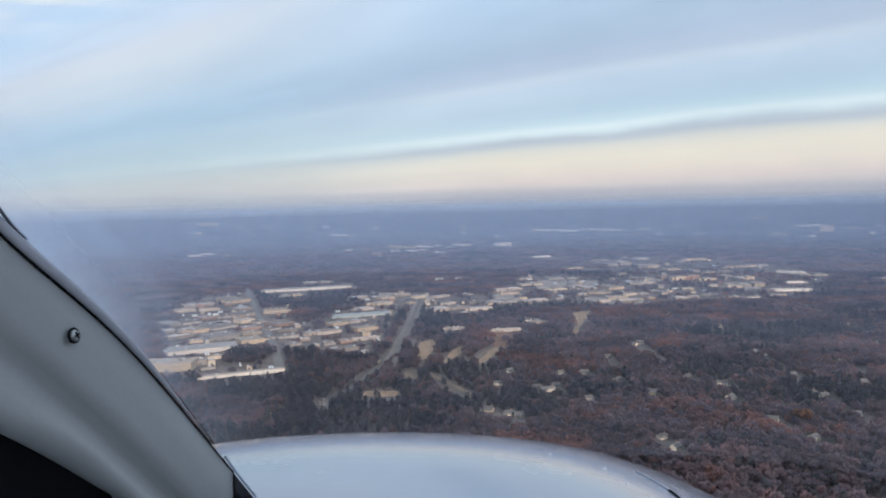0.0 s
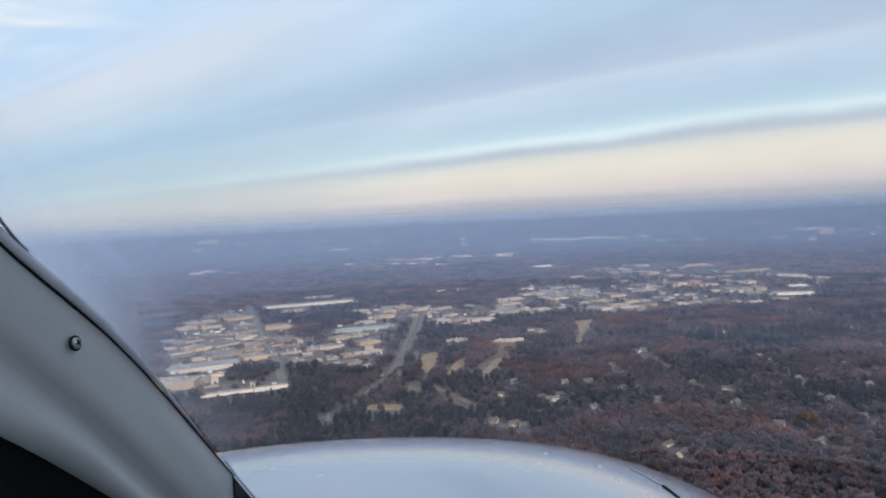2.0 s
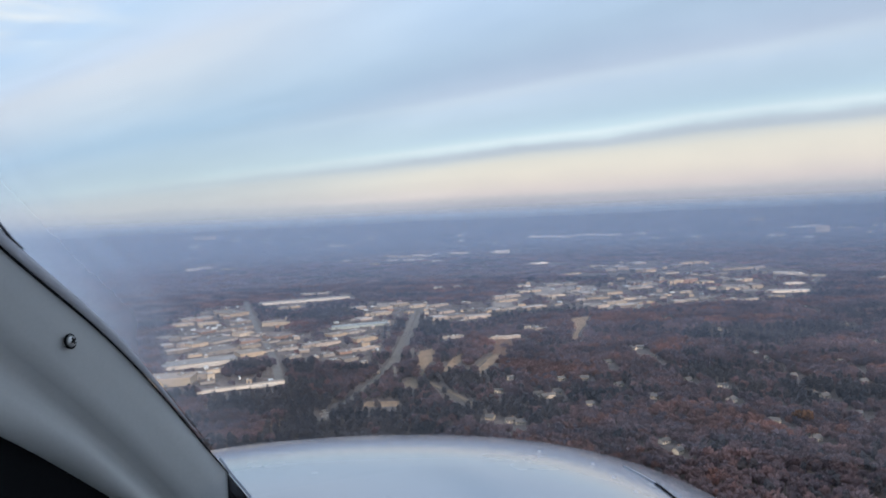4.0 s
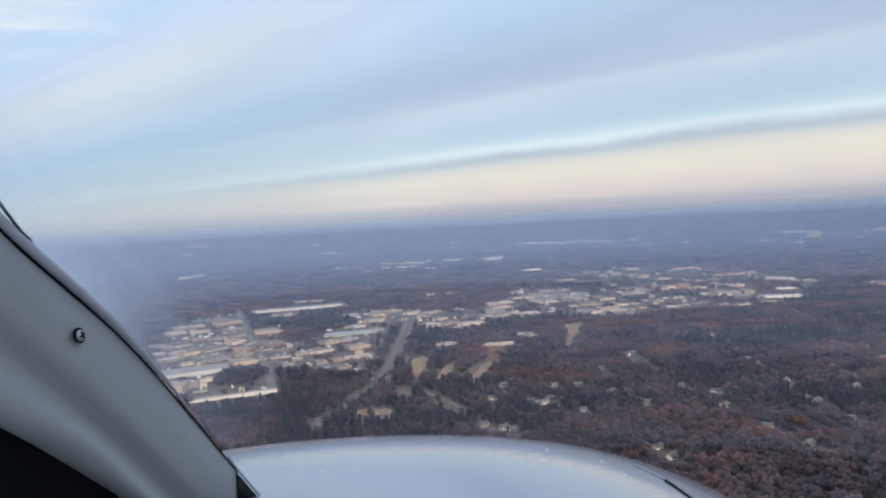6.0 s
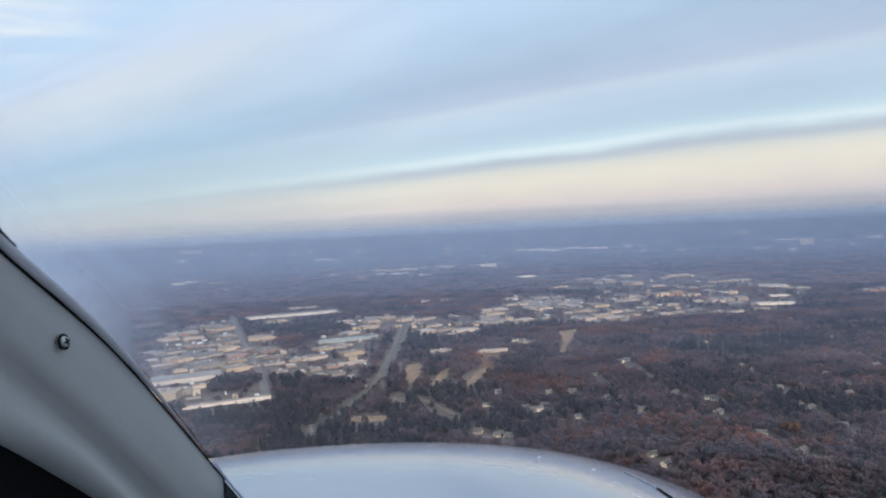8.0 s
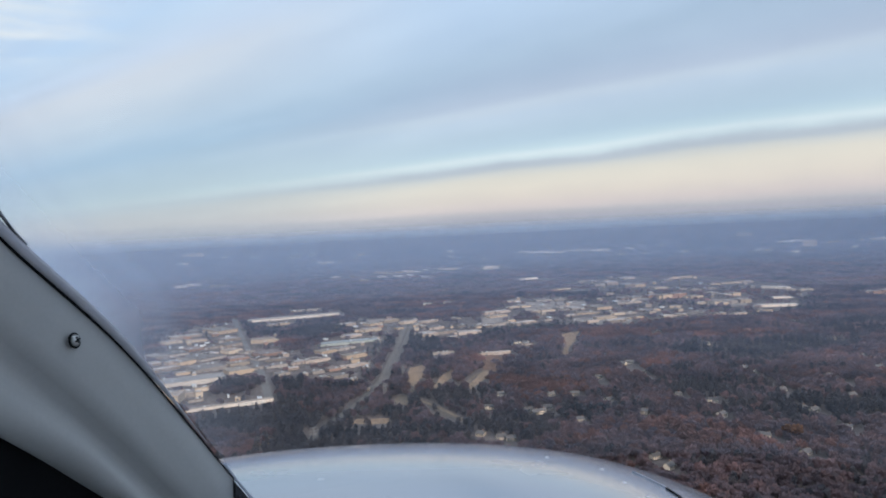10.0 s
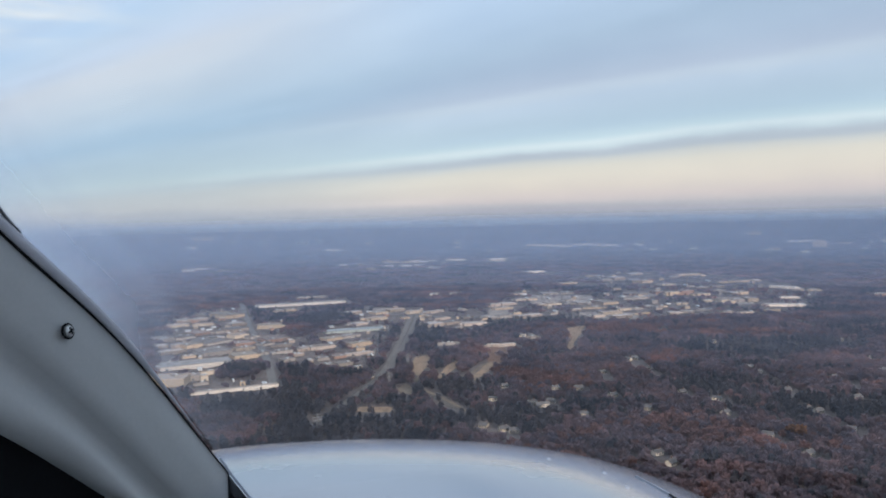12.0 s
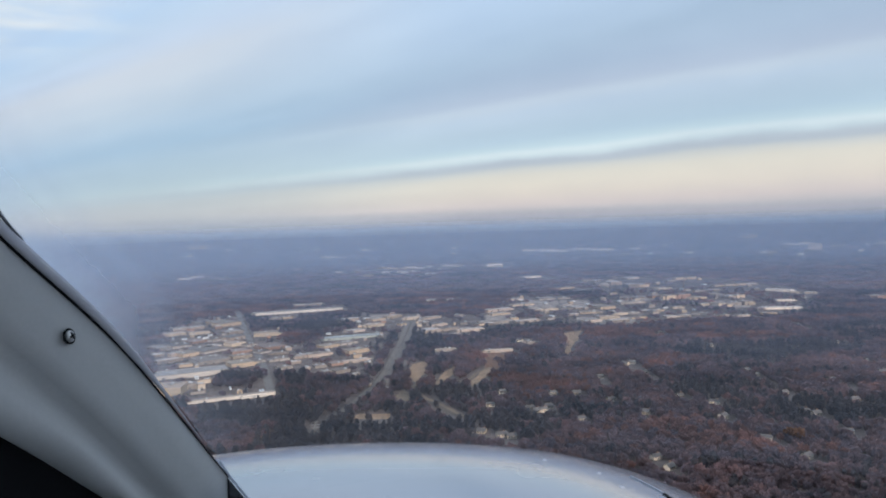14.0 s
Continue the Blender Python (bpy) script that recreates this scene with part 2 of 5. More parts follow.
CROWN = {
    "brown_oak": material("brown_oak_twigs", (0.355, 0.250, 0.265), 0.95, spread=0.27, sizes=(2.5, 70), bump=0.3, fluffy=0.94, island=0.04),
    "russet_oak": material("russet_leaves", (0.405, 0.240, 0.223), 0.95, spread=0.27, sizes=(2.5, 70), bump=0.3, fluffy=0.94, island=0.04),
    "bare_hardwood": material("bare_grey_twigs", (0.327, 0.259, 0.293), 0.95, spread=0.27, sizes=(2.5, 70), bump=0.3, fluffy=0.94, island=0.04),
    "pine": material("pine_needles", (0.158, 0.153, 0.177), 0.95, spread=0.27, sizes=(2.5, 70), bump=0.3, fluffy=0.94, island=0.04),
}
GOLD = material("orange_autumn_leaves", (0.46, 0.22, 0.12), 0.95, spread=0.35, sizes=(0.5, 4), bump=0.3, fluffy=0.8, island=0.15)
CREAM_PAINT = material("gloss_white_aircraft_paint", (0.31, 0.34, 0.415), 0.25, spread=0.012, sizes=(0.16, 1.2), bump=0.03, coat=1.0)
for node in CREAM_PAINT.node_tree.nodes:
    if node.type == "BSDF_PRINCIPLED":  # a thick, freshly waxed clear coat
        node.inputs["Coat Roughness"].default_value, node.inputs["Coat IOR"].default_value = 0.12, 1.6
PALE_FITTING = material("pale_cowl_fitting", (0.42, 0.45, 0.53), 0.5, spread=0.1, sizes=(0.002, 0.02), bump=0)
TRIM = material("grey_vinyl_trim", (0.43, 0.435, 0.44), 0.62, spread=0.05, sizes=(0.004, 0.12), bump=0.04)
SEAL = material("grey_rubber_seal", (0.47, 0.47, 0.52), 0.55, spread=0.1, sizes=(0.01, 0.1), bump=0.05)
BLACK = material("matt_black_vinyl", (0.012, 0.0125, 0.0145), 0.93, spread=0.2, sizes=(0.003, 0.1), bump=0.05)
for node in BLACK.node_tree.nodes:
    if node.type == "BSDF_PRINCIPLED":  # flocked, no sheen
        node.inputs["Specular IOR Level"].default_value = 0.08
STEEL = material("worn_steel", (0.44, 0.44, 0.44), 0.35, 0.9, spread=0.2, sizes=(0.002, 0.02))
LINER = material("cabin_liner", (0.66, 0.665, 0.68), 0.9, spread=0.1, sizes=(0.02, 0.5))


# ---- mesh helpers ----
def finish(bm, name, mat, smooth=False):
    me = bpy.data.meshes.new(name)
    bmesh.ops.recalc_face_normals(bm, faces=bm.faces)
    bm.to_mesh(me)
    bm.free()
    me.materials.append(mat)
    if smooth:
        me.polygons.foreach_set("use_smooth", [True] * len(me.polygons))
    return me


def part(name, bm, mat, parent, label="", smooth=False):
    ob = new(name, finish(bm, name, mat, smooth))
    ob.parent = parent
    if label:
        tagged(ob, label)
    return ob


def box(bm, x, y, z, wx, wy, wz, turn=0.0):
    """A box that stands on z, centred on x, y."""
    made = bmesh.ops.create_cube(bm, size=1.0, matrix=pose(x, y, z + wz / 2, 0, 0, turn) @ Matrix.Diagonal((wx, wy, wz, 1)))
    return made["verts"]


def mesh_from(name, verts, faces, mat, smooth=False):
    me = bpy.data.meshes.new(name)
    me.from_pydata([tuple(v) for v in verts], [], faces)
    me.update()
    me.materials.append(mat)
    if smooth:
        me.polygons.foreach_set("use_smooth", [True] * len(me.polygons))
    return me


# ---- the land ----
def land(x, y):
    """Height of the land: flat, with low wooded ridges far off."""
    r = np.hypot(x, y)
    return 159 * np.clip((r - 3300) / 1660, 0, 1) ** 1.5


def rolling(x, y):
    """Height of the land with the ridges' own ups and downs."""
    r = math.hypot(x, y)
    swell = 0.0 if r < 3400 else 4 * noise.noise((x / 600, y / 600, 0)) * min(1, (r - 3400) / 800)
    return float(land(r, 0.0)) + swell


rings = np.concatenate([np.linspace(0, 3000, 31)[1:], np.linspace(3100, 4960, 32)])
spokes = 180
verts, faces = [(0.0, 0.0, 0.0)], []
for r in rings:
    for k in range(spokes):
        a = 2 * math.pi * k / spokes
        verts.append((r * math.cos(a), r * math.sin(a), rolling(r * math.cos(a), r * math.sin(a))))
for k in range(spokes):
    faces.append((0, 1 + k, 1 + (k + 1) % spokes))
for j in range(len(rings) - 1):
    o = 1 + j * spokes
    for k in range(spokes):
        faces.append((o + k, o + spokes + k, o + spokes + (k + 1) % spokes, o + (k + 1) % spokes))
ground = tagged(new("ground", mesh_from("ground", verts, faces, FLOOR, True)), "brown leaf-littered winter woodland ground", "ground", kind="structure")

# tinted see-through rings stand in for evening haze over the far woods, denser with distance
def haze(name, colour, density, profile, sides=None):
    """A veil's material: how dense it is by height (metres), and from west to east."""
    m = bpy.data.materials.new(name)
    m.use_nodes = True
    n = Nodes(m.node_tree)
    at = n.add("ShaderNodeSeparateXYZ")
    n.link(n.add("ShaderNodeNewGeometry").outputs["Position"], at.inputs[0])
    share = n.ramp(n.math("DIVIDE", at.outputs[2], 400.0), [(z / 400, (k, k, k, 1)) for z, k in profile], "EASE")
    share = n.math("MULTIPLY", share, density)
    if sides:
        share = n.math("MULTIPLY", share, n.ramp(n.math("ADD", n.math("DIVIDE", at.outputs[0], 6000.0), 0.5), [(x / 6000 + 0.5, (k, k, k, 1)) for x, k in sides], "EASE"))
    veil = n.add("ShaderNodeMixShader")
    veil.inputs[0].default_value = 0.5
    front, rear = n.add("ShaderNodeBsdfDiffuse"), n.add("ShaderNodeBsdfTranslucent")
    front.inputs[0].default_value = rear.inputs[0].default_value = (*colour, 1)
    n.link(front.outputs[0], veil.inputs[1])
    n.link(rear.outputs[0], veil.inputs[2])
    air = n.add("ShaderNodeMixShader")
    n.link(share, air.inputs[0])
    n.link(n.add("ShaderNodeBsdfTransparent").outputs[0], air.inputs[1])
    n.link(veil.outputs[0], air.inputs[2])
    n.link(air.outputs[0], n.add("ShaderNodeOutputMaterial").inputs[0])
    return m


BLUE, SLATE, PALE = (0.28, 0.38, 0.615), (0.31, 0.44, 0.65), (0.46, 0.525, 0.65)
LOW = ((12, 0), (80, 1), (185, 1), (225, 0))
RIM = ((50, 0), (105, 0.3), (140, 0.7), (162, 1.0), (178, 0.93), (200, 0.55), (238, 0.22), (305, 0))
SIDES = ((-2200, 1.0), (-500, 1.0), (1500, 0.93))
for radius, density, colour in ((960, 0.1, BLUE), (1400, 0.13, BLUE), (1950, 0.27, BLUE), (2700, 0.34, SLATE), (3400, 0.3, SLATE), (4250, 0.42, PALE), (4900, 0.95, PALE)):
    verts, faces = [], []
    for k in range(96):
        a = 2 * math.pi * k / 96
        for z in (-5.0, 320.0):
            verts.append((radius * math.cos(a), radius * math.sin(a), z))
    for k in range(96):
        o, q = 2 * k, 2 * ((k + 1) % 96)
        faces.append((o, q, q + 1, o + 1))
    # paler rings put the horizon's haze into their colour, thinning out to the east
    mist = haze("blue_haze_tint", colour, density, LOW) if colour != PALE else haze("pale_haze_tint", colour, density, RIM, SIDES)
    tagged(new("haze_backdrop", mesh_from("haze_backdrop", verts, faces, mist, True)), "see-through tinted sheet standing in for haze over far woods", "haze", kind="structure")

CLEAR = []  # outlines kept free of trees


def clearing(name, outline, mat, z, label, keep_trees=0.0, wobble=6.0):
    """A flat piece of ground with an uneven edge."""
    pts = []
    for (x0, y0), (x1, y1) in zip(outline, outline[1:] + outline[:1]):
        steps = max(2, int(math.hypot(x1 - x0, y1 - y0) / 18))
        for i in range(steps):
            x, y = x0 + (x1 - x0) * i / steps, y0 + (y1 - y0) * i / steps
            n = noise.noise_vector((x / 35, y / 35, 3.0)) * wobble
            pts.append((x + n.x, y + n.y))
    bm = bmesh.new()
    top = [bm.verts.new((x, y, z)) for x, y in pts]
    low = [bm.verts.new((x, y, -0.5)) for x, y in pts]
    face = bm.faces.new(top)
    for i in range(len(pts)):
        j = (i + 1) % len(pts)
        bm.faces.new((top[i], low[i], low[j], top[j]))
    bmesh.ops.triangulate(bm, faces=[face])
    ob = tagged(new(name, finish(bm, name, mat)), label, "ground", kind="structure")
    CLEAR.append((np.array(pts), keep_trees))
    if keep_trees == 0.0:
        CLEAR.append((np.array(pts) - np.array((0, 20)), 0.1))
        CLEAR.append((np.array(pts) - np.array((0, 42)), 0.25))
    return ob


TOWN_LABEL = "grey paved yards and parking between low buildings"
clearing("pavement_1", [(-494, 1189), (-602, 1492), (-664, 1748), (-624, 1850), (-527, 1834), (-336, 1252), (-241, 971), (-330, 922), (-371, 967)], LOT, 0.05, TOWN_LABEL, 0.2)
clearing("pavement_2", [(-422, 1520), (-428, 1615), (-373, 1564), (-305, 1383), (-266, 1402), (-294, 1593), (-267, 1797), (-173, 1761), (-134, 1500), (-136, 1198), (-138, 1061), (-190, 1073), (-273, 1109)], LOT, 0.06, TOWN_LABEL, 0.24)
clearing("pavement_3", [(-78, 1451), (-77, 1628), (-30, 1767), (64, 1729), (136, 1989), (200, 2174), (360, 2124), (426, 1907), (392, 1597), (303, 1522), (261, 1555), (188, 1548), (90, 1516), (17, 1420)], LOT, 0.05, TOWN_LABEL, 0.24)
clearing("pavement_4", [(402, 1864), (459, 2375), (430, 2530), (631, 2716), (874, 2627), (954, 2284), (997, 2013), (780, 1640), (626, 1560), (481, 1561), (369, 1550)], LOT, 0.07, TOWN_LABEL, 0.24)
clearing("pavement_5", [(-189, 1616), (-197, 1791), (-129, 1807), (-72, 1784), (-69, 1516), (-100, 1551), (-132, 1499)], LOT, 0.08, TOWN_LABEL, 0.2)
clearing("pavement_6", [(-497, 1803), (-456, 2104), (-301, 2036), (-280, 1868), (-395, 1689)], LOT, 0.05, TOWN_LABEL, 0.24)
LOT_LABEL = "worn concrete parking lot, coloured pale as if sunlit, among low buildings"
clearing("pavement_7", [(181, 1813), (328, 1793), (365, 1983), (203, 2021)], PALE_LOT, 0.14, LOT_LABEL, 0.06)
clearing("pavement_8", [(259, 1551), (377, 1540), (400, 1632), (277, 1654)], PALE_LOT, 0.16, LOT_LABEL, 0.06)
clearing("pavement_9", [(608, 1747), (704, 1745), (758, 1876), (659, 1890)], PALE_LOT, 0.18, LOT_LABEL, 0.06)
clearing("pavement_10", [(437, 1940), (527, 1944), (553, 2037), (462, 2046)], PALE_LOT, 0.20, LOT_LABEL, 0.06)
clearing("pavement_11", [(67, 1603), (128, 1610), (140, 1740), (74, 1742)], PALE_LOT, 0.22, LOT_LABEL, 0.06)
clearing("pavement_12", [(-204, 1744), (-125, 1748), (-128, 1800), (-211, 1807)], PALE_LOT, 0.24, LOT_LABEL, 0.06)
GRASS_LABEL = "dry tan winter grass clearing among brown woods"
clearing("field_1", [(-69, 1161), (-46, 1191), (-41, 1105), (-50, 1073), (-53, 1026), (-67, 1050)], FIELD, 0.06, GRASS_LABEL)
clearing("field_2", [(-32, 1012), (-17, 1098), (-1, 1137), (2, 1101), (-9, 1051), (-25, 999)], FIELD, 0.07, GRASS_LABEL)
clearing("field_3", [(18, 1007), (33, 1084), (54, 1131), (74, 1106), (55, 1078), (37, 1036), (26, 986)], FIELD, 0.09, GRASS_LABEL)
clearing("field_4", [(208, 1428), (253, 1466), (229, 1364), (208, 1293), (186, 1198), (171, 1177), (202, 1308)], FIELD, 0.10, GRASS_LABEL)
clearing("field_5", [(-121, 841), (-119, 865), (-79, 864), (-72, 838)], FIELD, 0.11, GRASS_LABEL)
clearing("field_6", [(-38, 942), (-27, 928), (-11, 889), (10, 848), (5, 829), (-14, 863), (-32, 905)], VERGE, 0.12, GRASS_LABEL)
clearing("field_7", [(42, 1114), (50, 1227), (72, 1253), (88, 1206), (78, 1104)], CLAY, 0.13, "bare red clay building land beside the woods", 0.1)
clearing("field_9", [(-79, 954), (-73, 982), (-58, 962), (-57, 922), (-72, 919)], DIRT, 0.16, "bare dirt yard in the woods")
clearing("field_8", [(-223, 789), (-201, 793), (-196, 778), (-213, 772)], FIELD, 0.15, GRASS_LABEL)


def ribbon(name, line, width, z, mat, label, kind="structure", margin=4.0, flare=1.0):
    """A road along a smooth line; flare widens it towards its first point."""
    pts = [Vector((*p, 0)) for p in line]
    fine = []
    for i in range(len(pts) - 1):
        p0, p1, p2, p3 = pts[max(i - 1, 0)], pts[i], pts[i + 1], pts[min(i + 2, len(pts) - 1)]
        for k in range(8):
            t = k / 8
            fine.append(0.5 * (2 * p1 + (p2 - p0) * t + (2 * p0 - 5 * p1 + 4 * p2 - p3) * t * t + (3 * p1 - p0 - 3 * p2 + p3) * t ** 3))
    fine.append(pts[-1])
    bm = bmesh.new()
    rows, edge = [], []
    full = width
    for i, p in enumerate(fine):
        width = full * (flare + (1 - flare) * i / len(fine))
        d = (fine[min(i + 1, len(fine) - 1)] - fine[max(i - 1, 0)]).normalized()
        n = Vector((-d.y, d.x, 0))
        rows.append([bm.verts.new((q.x, q.y, h)) for q, h in ((p - n * width / 2, -0.3), (p - n * width / 2, z), (p + n * width / 2, z), (p + n * width / 2, -0.3))])
        edge.append((p - n * (width / 2 + margin), p + n * (width / 2 + margin)))
    for a, b in zip(rows, rows[1:]):
        for k in range(3):
            bm.faces.new((a[k], a[k + 1], b[k + 1], b[k]))
    ob = tagged(new(name, finish(bm, name, mat)), label, "road", kind=kind)
    CLEAR.append((np.array([(e[0].x, e[0].y) for e in edge] + [(e[1].x, e[1].y) for e in reversed(edge)]), 0.0))
    return fine


ROADS = len(CLEAR)
HIGHWAY = [(-105, 1776), (-97, 1635), (-97, 1518), (-97, 1389), (-99, 1281), (-101, 1183), (-103, 1100), (-108, 1039), (-115, 991), (-123, 945), (-132, 903), (-140, 870), (-149, 826), (-159, 775)]
ribbon("verge", HIGHWAY, 12, 0.1, VERGE, "mown brown grass verge along a divided highway", margin=1, flare=2.4)
ribbon("road_1", [(x - (2.9 + max(0, y - 850) / 190), y) for x, y in HIGHWAY], 4.8, 0.25, CONCRETE_ROAD, "worn grey highway carriageway", margin=0, flare=2.4)
ribbon("road_2", [(x + (2.9 + max(0, y - 850) / 190), y) for x, y in HIGHWAY], 4.8, 0.25, CONCRETE_ROAD, "worn grey highway carriageway", margin=0, flare=2.4)
ribbon("road_3", [(-571, 1938), (-494, 1706), (-418, 1483), (-355, 1310), (-300, 1149), (-251, 989)], 12, 0.2, STREET, "worn grey street through the works", margin=7)
ribbon("road_4", [(-145, 1684), (-212, 1796), (-266, 1896), (-345, 2031)], 16, 0.2, CONCRETE_ROAD, "pale road beyond the junction")
ribbon("road_6", [(-52, 1033), (-35, 1051), (-16, 1032), (3, 1023), (19, 1038), (32, 1082), (51, 1116), (72, 1097), (104, 1133)], 5, 0.15, DIRT, "pale dirt lane between dry fields", margin=7)
ribbon("road_7", [(-52, 1033), (-59, 985), (-44, 943), (-21, 903), (6, 844), (13, 811)], 6, 0.15, DIRT, "pale dirt lane through the woods", margin=2)
ribbon("road_8", [(-217, 665), (-193, 648), (-174, 617), (-158, 567), (-146, 520)], 6, 0.15, STREET, "pale lane between houses in the woods", margin=3)
ribbon("road_9", [(-172, 603), (-153, 598), (-137, 615)], 5, 0.15, STREET, "pale lane between houses in the woods", margin=3)
ribbon("road_5", [(-135, 1658), (-49, 1635), (56, 1601), (188, 1548), (395, 1538), (579, 1582)], 14, 0.2, ASPHALT, "grey asphalt street past the shops")

# ---- buildings ----
def inside(px, py, outline):
    """Which of the points lie in the outline."""
    hit = np.zeros(len(px), bool)
    x1, y1 = outline[:, 0], outline[:, 1]
    x2, y2 = np.roll(x1, -1), np.roll(y1, -1)
    for a, b, c, d in zip(x1, y1, x2, y2):
        cross = (b > py) != (d > py)
        if cross.any():
            hit ^= cross & (px < (c - a) * (py - b) / (d - b + 1e-9) + a)
    return hit


FOOT = []
rng = random.Random(4)
NAMES = {"white": "long low white metal warehouse with a flat roof", "cream": "low cream-walled commercial building lit by evening sun",
         "grey": "low grey flat-roofed workshop among paved yards", "tan": "low tan stucco building with a gravel roof",
         "pale": "pale far-off warehouse in the hazy woods", "brick": "low red-brown brick building with a dark flat roof", "plain": "long dulled white metal shed with a low roof", "green": "long pale green metal warehouse beside the highway"}


def building(x, y, width, depth, height, turn, style):
    """A low flat-roofed building: walls, parapet roof, window bands or loading doors, rooftop plant."""
    height = max(height, 3.6)
    root = new("commercial_building")
    root.matrix_world = pose(x, y, rolling(x, y) - (0 if math.hypot(x, y) < 3300 else 1), 0, 0, turn)
    tagged(root, NAMES[style], "building", "low commercial buildings")
    bm = bmesh.new()
    box(bm, 0, 0, -4, width, depth, height + 4)
    if width > 26 and math.hypot(x, y) < 3000:
        # a lean-to or office wing along the front, and a lower bay at one end
        wing = width * rng.uniform(0.15, 0.35)
        box(bm, rng.uniform(-0.3, 0.3) * width, -depth / 2 - 2.4, -4, wing, 5.0, 4 + height * rng.uniform(0.45, 0.7))
        side_bay = rng.choice((-1, 1))
        box(bm, side_bay * (width / 2 + 3.5), depth * rng.uniform(-0.2, 0.2), -4, 7.2, depth * rng.uniform(0.4, 0.7), 4 + height * rng.uniform(0.5, 0.8))
    part("wall", bm, WALL[style], root)
    bm = bmesh.new()
    lip = 0.5
    box(bm, 0, 0, height + 0.05, width - 1.0, depth - 1.0, 0.25)
    for sx, sy, wx, wy in ((0, -1, width + 0.2, lip), (0, 1, width + 0.2, lip), (-1, 0, lip, depth - lip), (1, 0, lip, depth - lip)):
        box(bm, sx * (width / 2 - lip / 2 + 0.1), sy * (depth / 2 - lip / 2 + 0.1), height, wx, wy, 0.7)
    roof = part("roof", bm, ROOF[style], root)
    far = math.hypot(x, y)
    if far < 3400:
        count = max(1, int(width / 16))
        for k in range(min(count, 7)):
            if rng.random() < 0.35:
                bm = bmesh.new()
                wide = rng.uniform(2.5, 4.5)
                box(bm, -width / 2 + (k + 0.5) * width / min(count, 7), -depth / 2 - 0.03, 0.4, wide, 0.2, min(2.8, height - 1.5))
                part("loading_door" if rng.random() < 0.5 else "window", bm, WINDOW, root)
        for k in range(rng.randint(1, 3)):
            bm = bmesh.new()
            box(bm, rng.uniform(-0.35, 0.35) * width, rng.uniform(-0.3, 0.3) * depth, height + 0.29, rng.uniform(2, 4), rng.uniform(2, 3), rng.uniform(1.2, 2.2))
            part("rooftop_unit", bm, UNIT, roof)
    FOOT.append((x, y, width, depth, radians(turn)))
    return root


def terrace(x, y, width, depth, height, turn, style):
    """A works or shopping row made up of several units of differing size and finish."""
    count = max(1, min(4, round(width / 38)))
    c, d = math.cos(radians(turn)), math.sin(radians(turn))
    for k in range(count):
        u, v = ((k + 0.5) / count - 0.5) * width, rng.uniform(-0.12, 0.12) * depth * (count > 1)
        finish_of = rng.choice((style, style, style, "white", "grey", "tan"))
        building(round(x + u * c - v * d, 1), round(y + u * d + v * c, 1), width / count * rng.uniform(0.75, 0.99), depth * rng.uniform(0.75, 1.0), height * rng.uniform(0.65, 1.1), turn + rng.choice((0, 0, 0, rng.uniform(-6, 6))), finish_of)


building(-453, 998, 158, 38, 10.7, 5, "cream")
building(-333, 705, 32, 8, 4.4, 29, "cream")
terrace(-597, 1636, 73, 30, 5.6, 37, "white")
building(-597, 1556, 44, 28, 4.0, 29, "cream")
building(-545, 1563, 42, 18, 4.0, 17, "cream")
terrace(-472, 1466, 51, 24, 4.9, 39, "grey")
building(-556, 1368, 28, 43, 5.9, 57, "grey")
building(-525, 1396, 35, 44, 4.7, 32, "grey")
building(-512, 1446, 31, 31, 3.7, 47, "brick")
building(-463, 1350, 53, 79, 3.6, 53, "grey")
building(-530, 1297, 21, 20, 4.5, 42, "white")
building(-497, 1298, 25, 13, 5.6, 56, "white")
building(-480, 1301, 31, 38, 5.5, 51, "tan")
building(-417, 1237, 50, 56, 5.1, 39, "grey")
building(-487, 1236, 38, 12, 5.3, 41, "white")
building(-407, 1129, 104, 42, 5.7, 25, "plain")
building(-366, 1062, 22, 8, 5.4, 34, "cream")
building(-357, 1021, 10, 8, 7.8, 32, "cream")
building(-389, 1008, 16, 12, 12.1, 50, "grey")
building(-376, 1030, 20, 20, 7.0, 21, "grey")
building(-353, 995, 20, 8, 3.6, 32, "grey")
building(-292, 959, 107, 8, 4.0, 23, "plain")
building(-538, 1700, 48, 83, 7.0, 47, "tan")
building(-581, 1723, 46, 55, 4.3, 53, "grey")
building(-473, 1556, 33, 27, 5.2, 51, "white")
building(-449, 1476, 36, 40, 6.1, 51, "white")
building(-420, 1395, 31, 28, 5.8, 51, "cream")
building(-390, 1320, 31, 31, 3.6, 32, "brick")
building(-372, 1267, 34, 23, 3.6, 35, "cream")
building(-351, 1192, 38, 36, 5.9, 33, "tan")
terrace(-389, 1513, 55, 40, 7.4, 14, "cream")
building(-342, 1359, 43, 45, 4.4, 39, "brick")
building(-344, 1307, 24, 24, 3.6, 49, "grey")
building(-308, 1288, 29, 12, 3.6, 19, "white")
building(-294, 1229, 28, 21, 4.0, 29, "grey")
building(-271, 1156, 21, 19, 3.6, 42, "grey")
building(-262, 1194, 19, 10, 3.9, 35, "white")
building(-249, 1254, 49, 16, 5.1, 41, "white")
building(-404, 1900, 229, 30, 5.4, 20, "plain")
terrace(-421, 1778, 65, 22, 4.4, 28, "white")
terrace(-406, 2060, 90, 29, 3.6, 21, "white")
building(-443, 1198, 22, 16, 3.6, 28, "tan")
building(-457, 1377, 27, 21, 3.6, 52, "white")
building(-388, 1381, 22, 21, 4.6, 50, "grey")
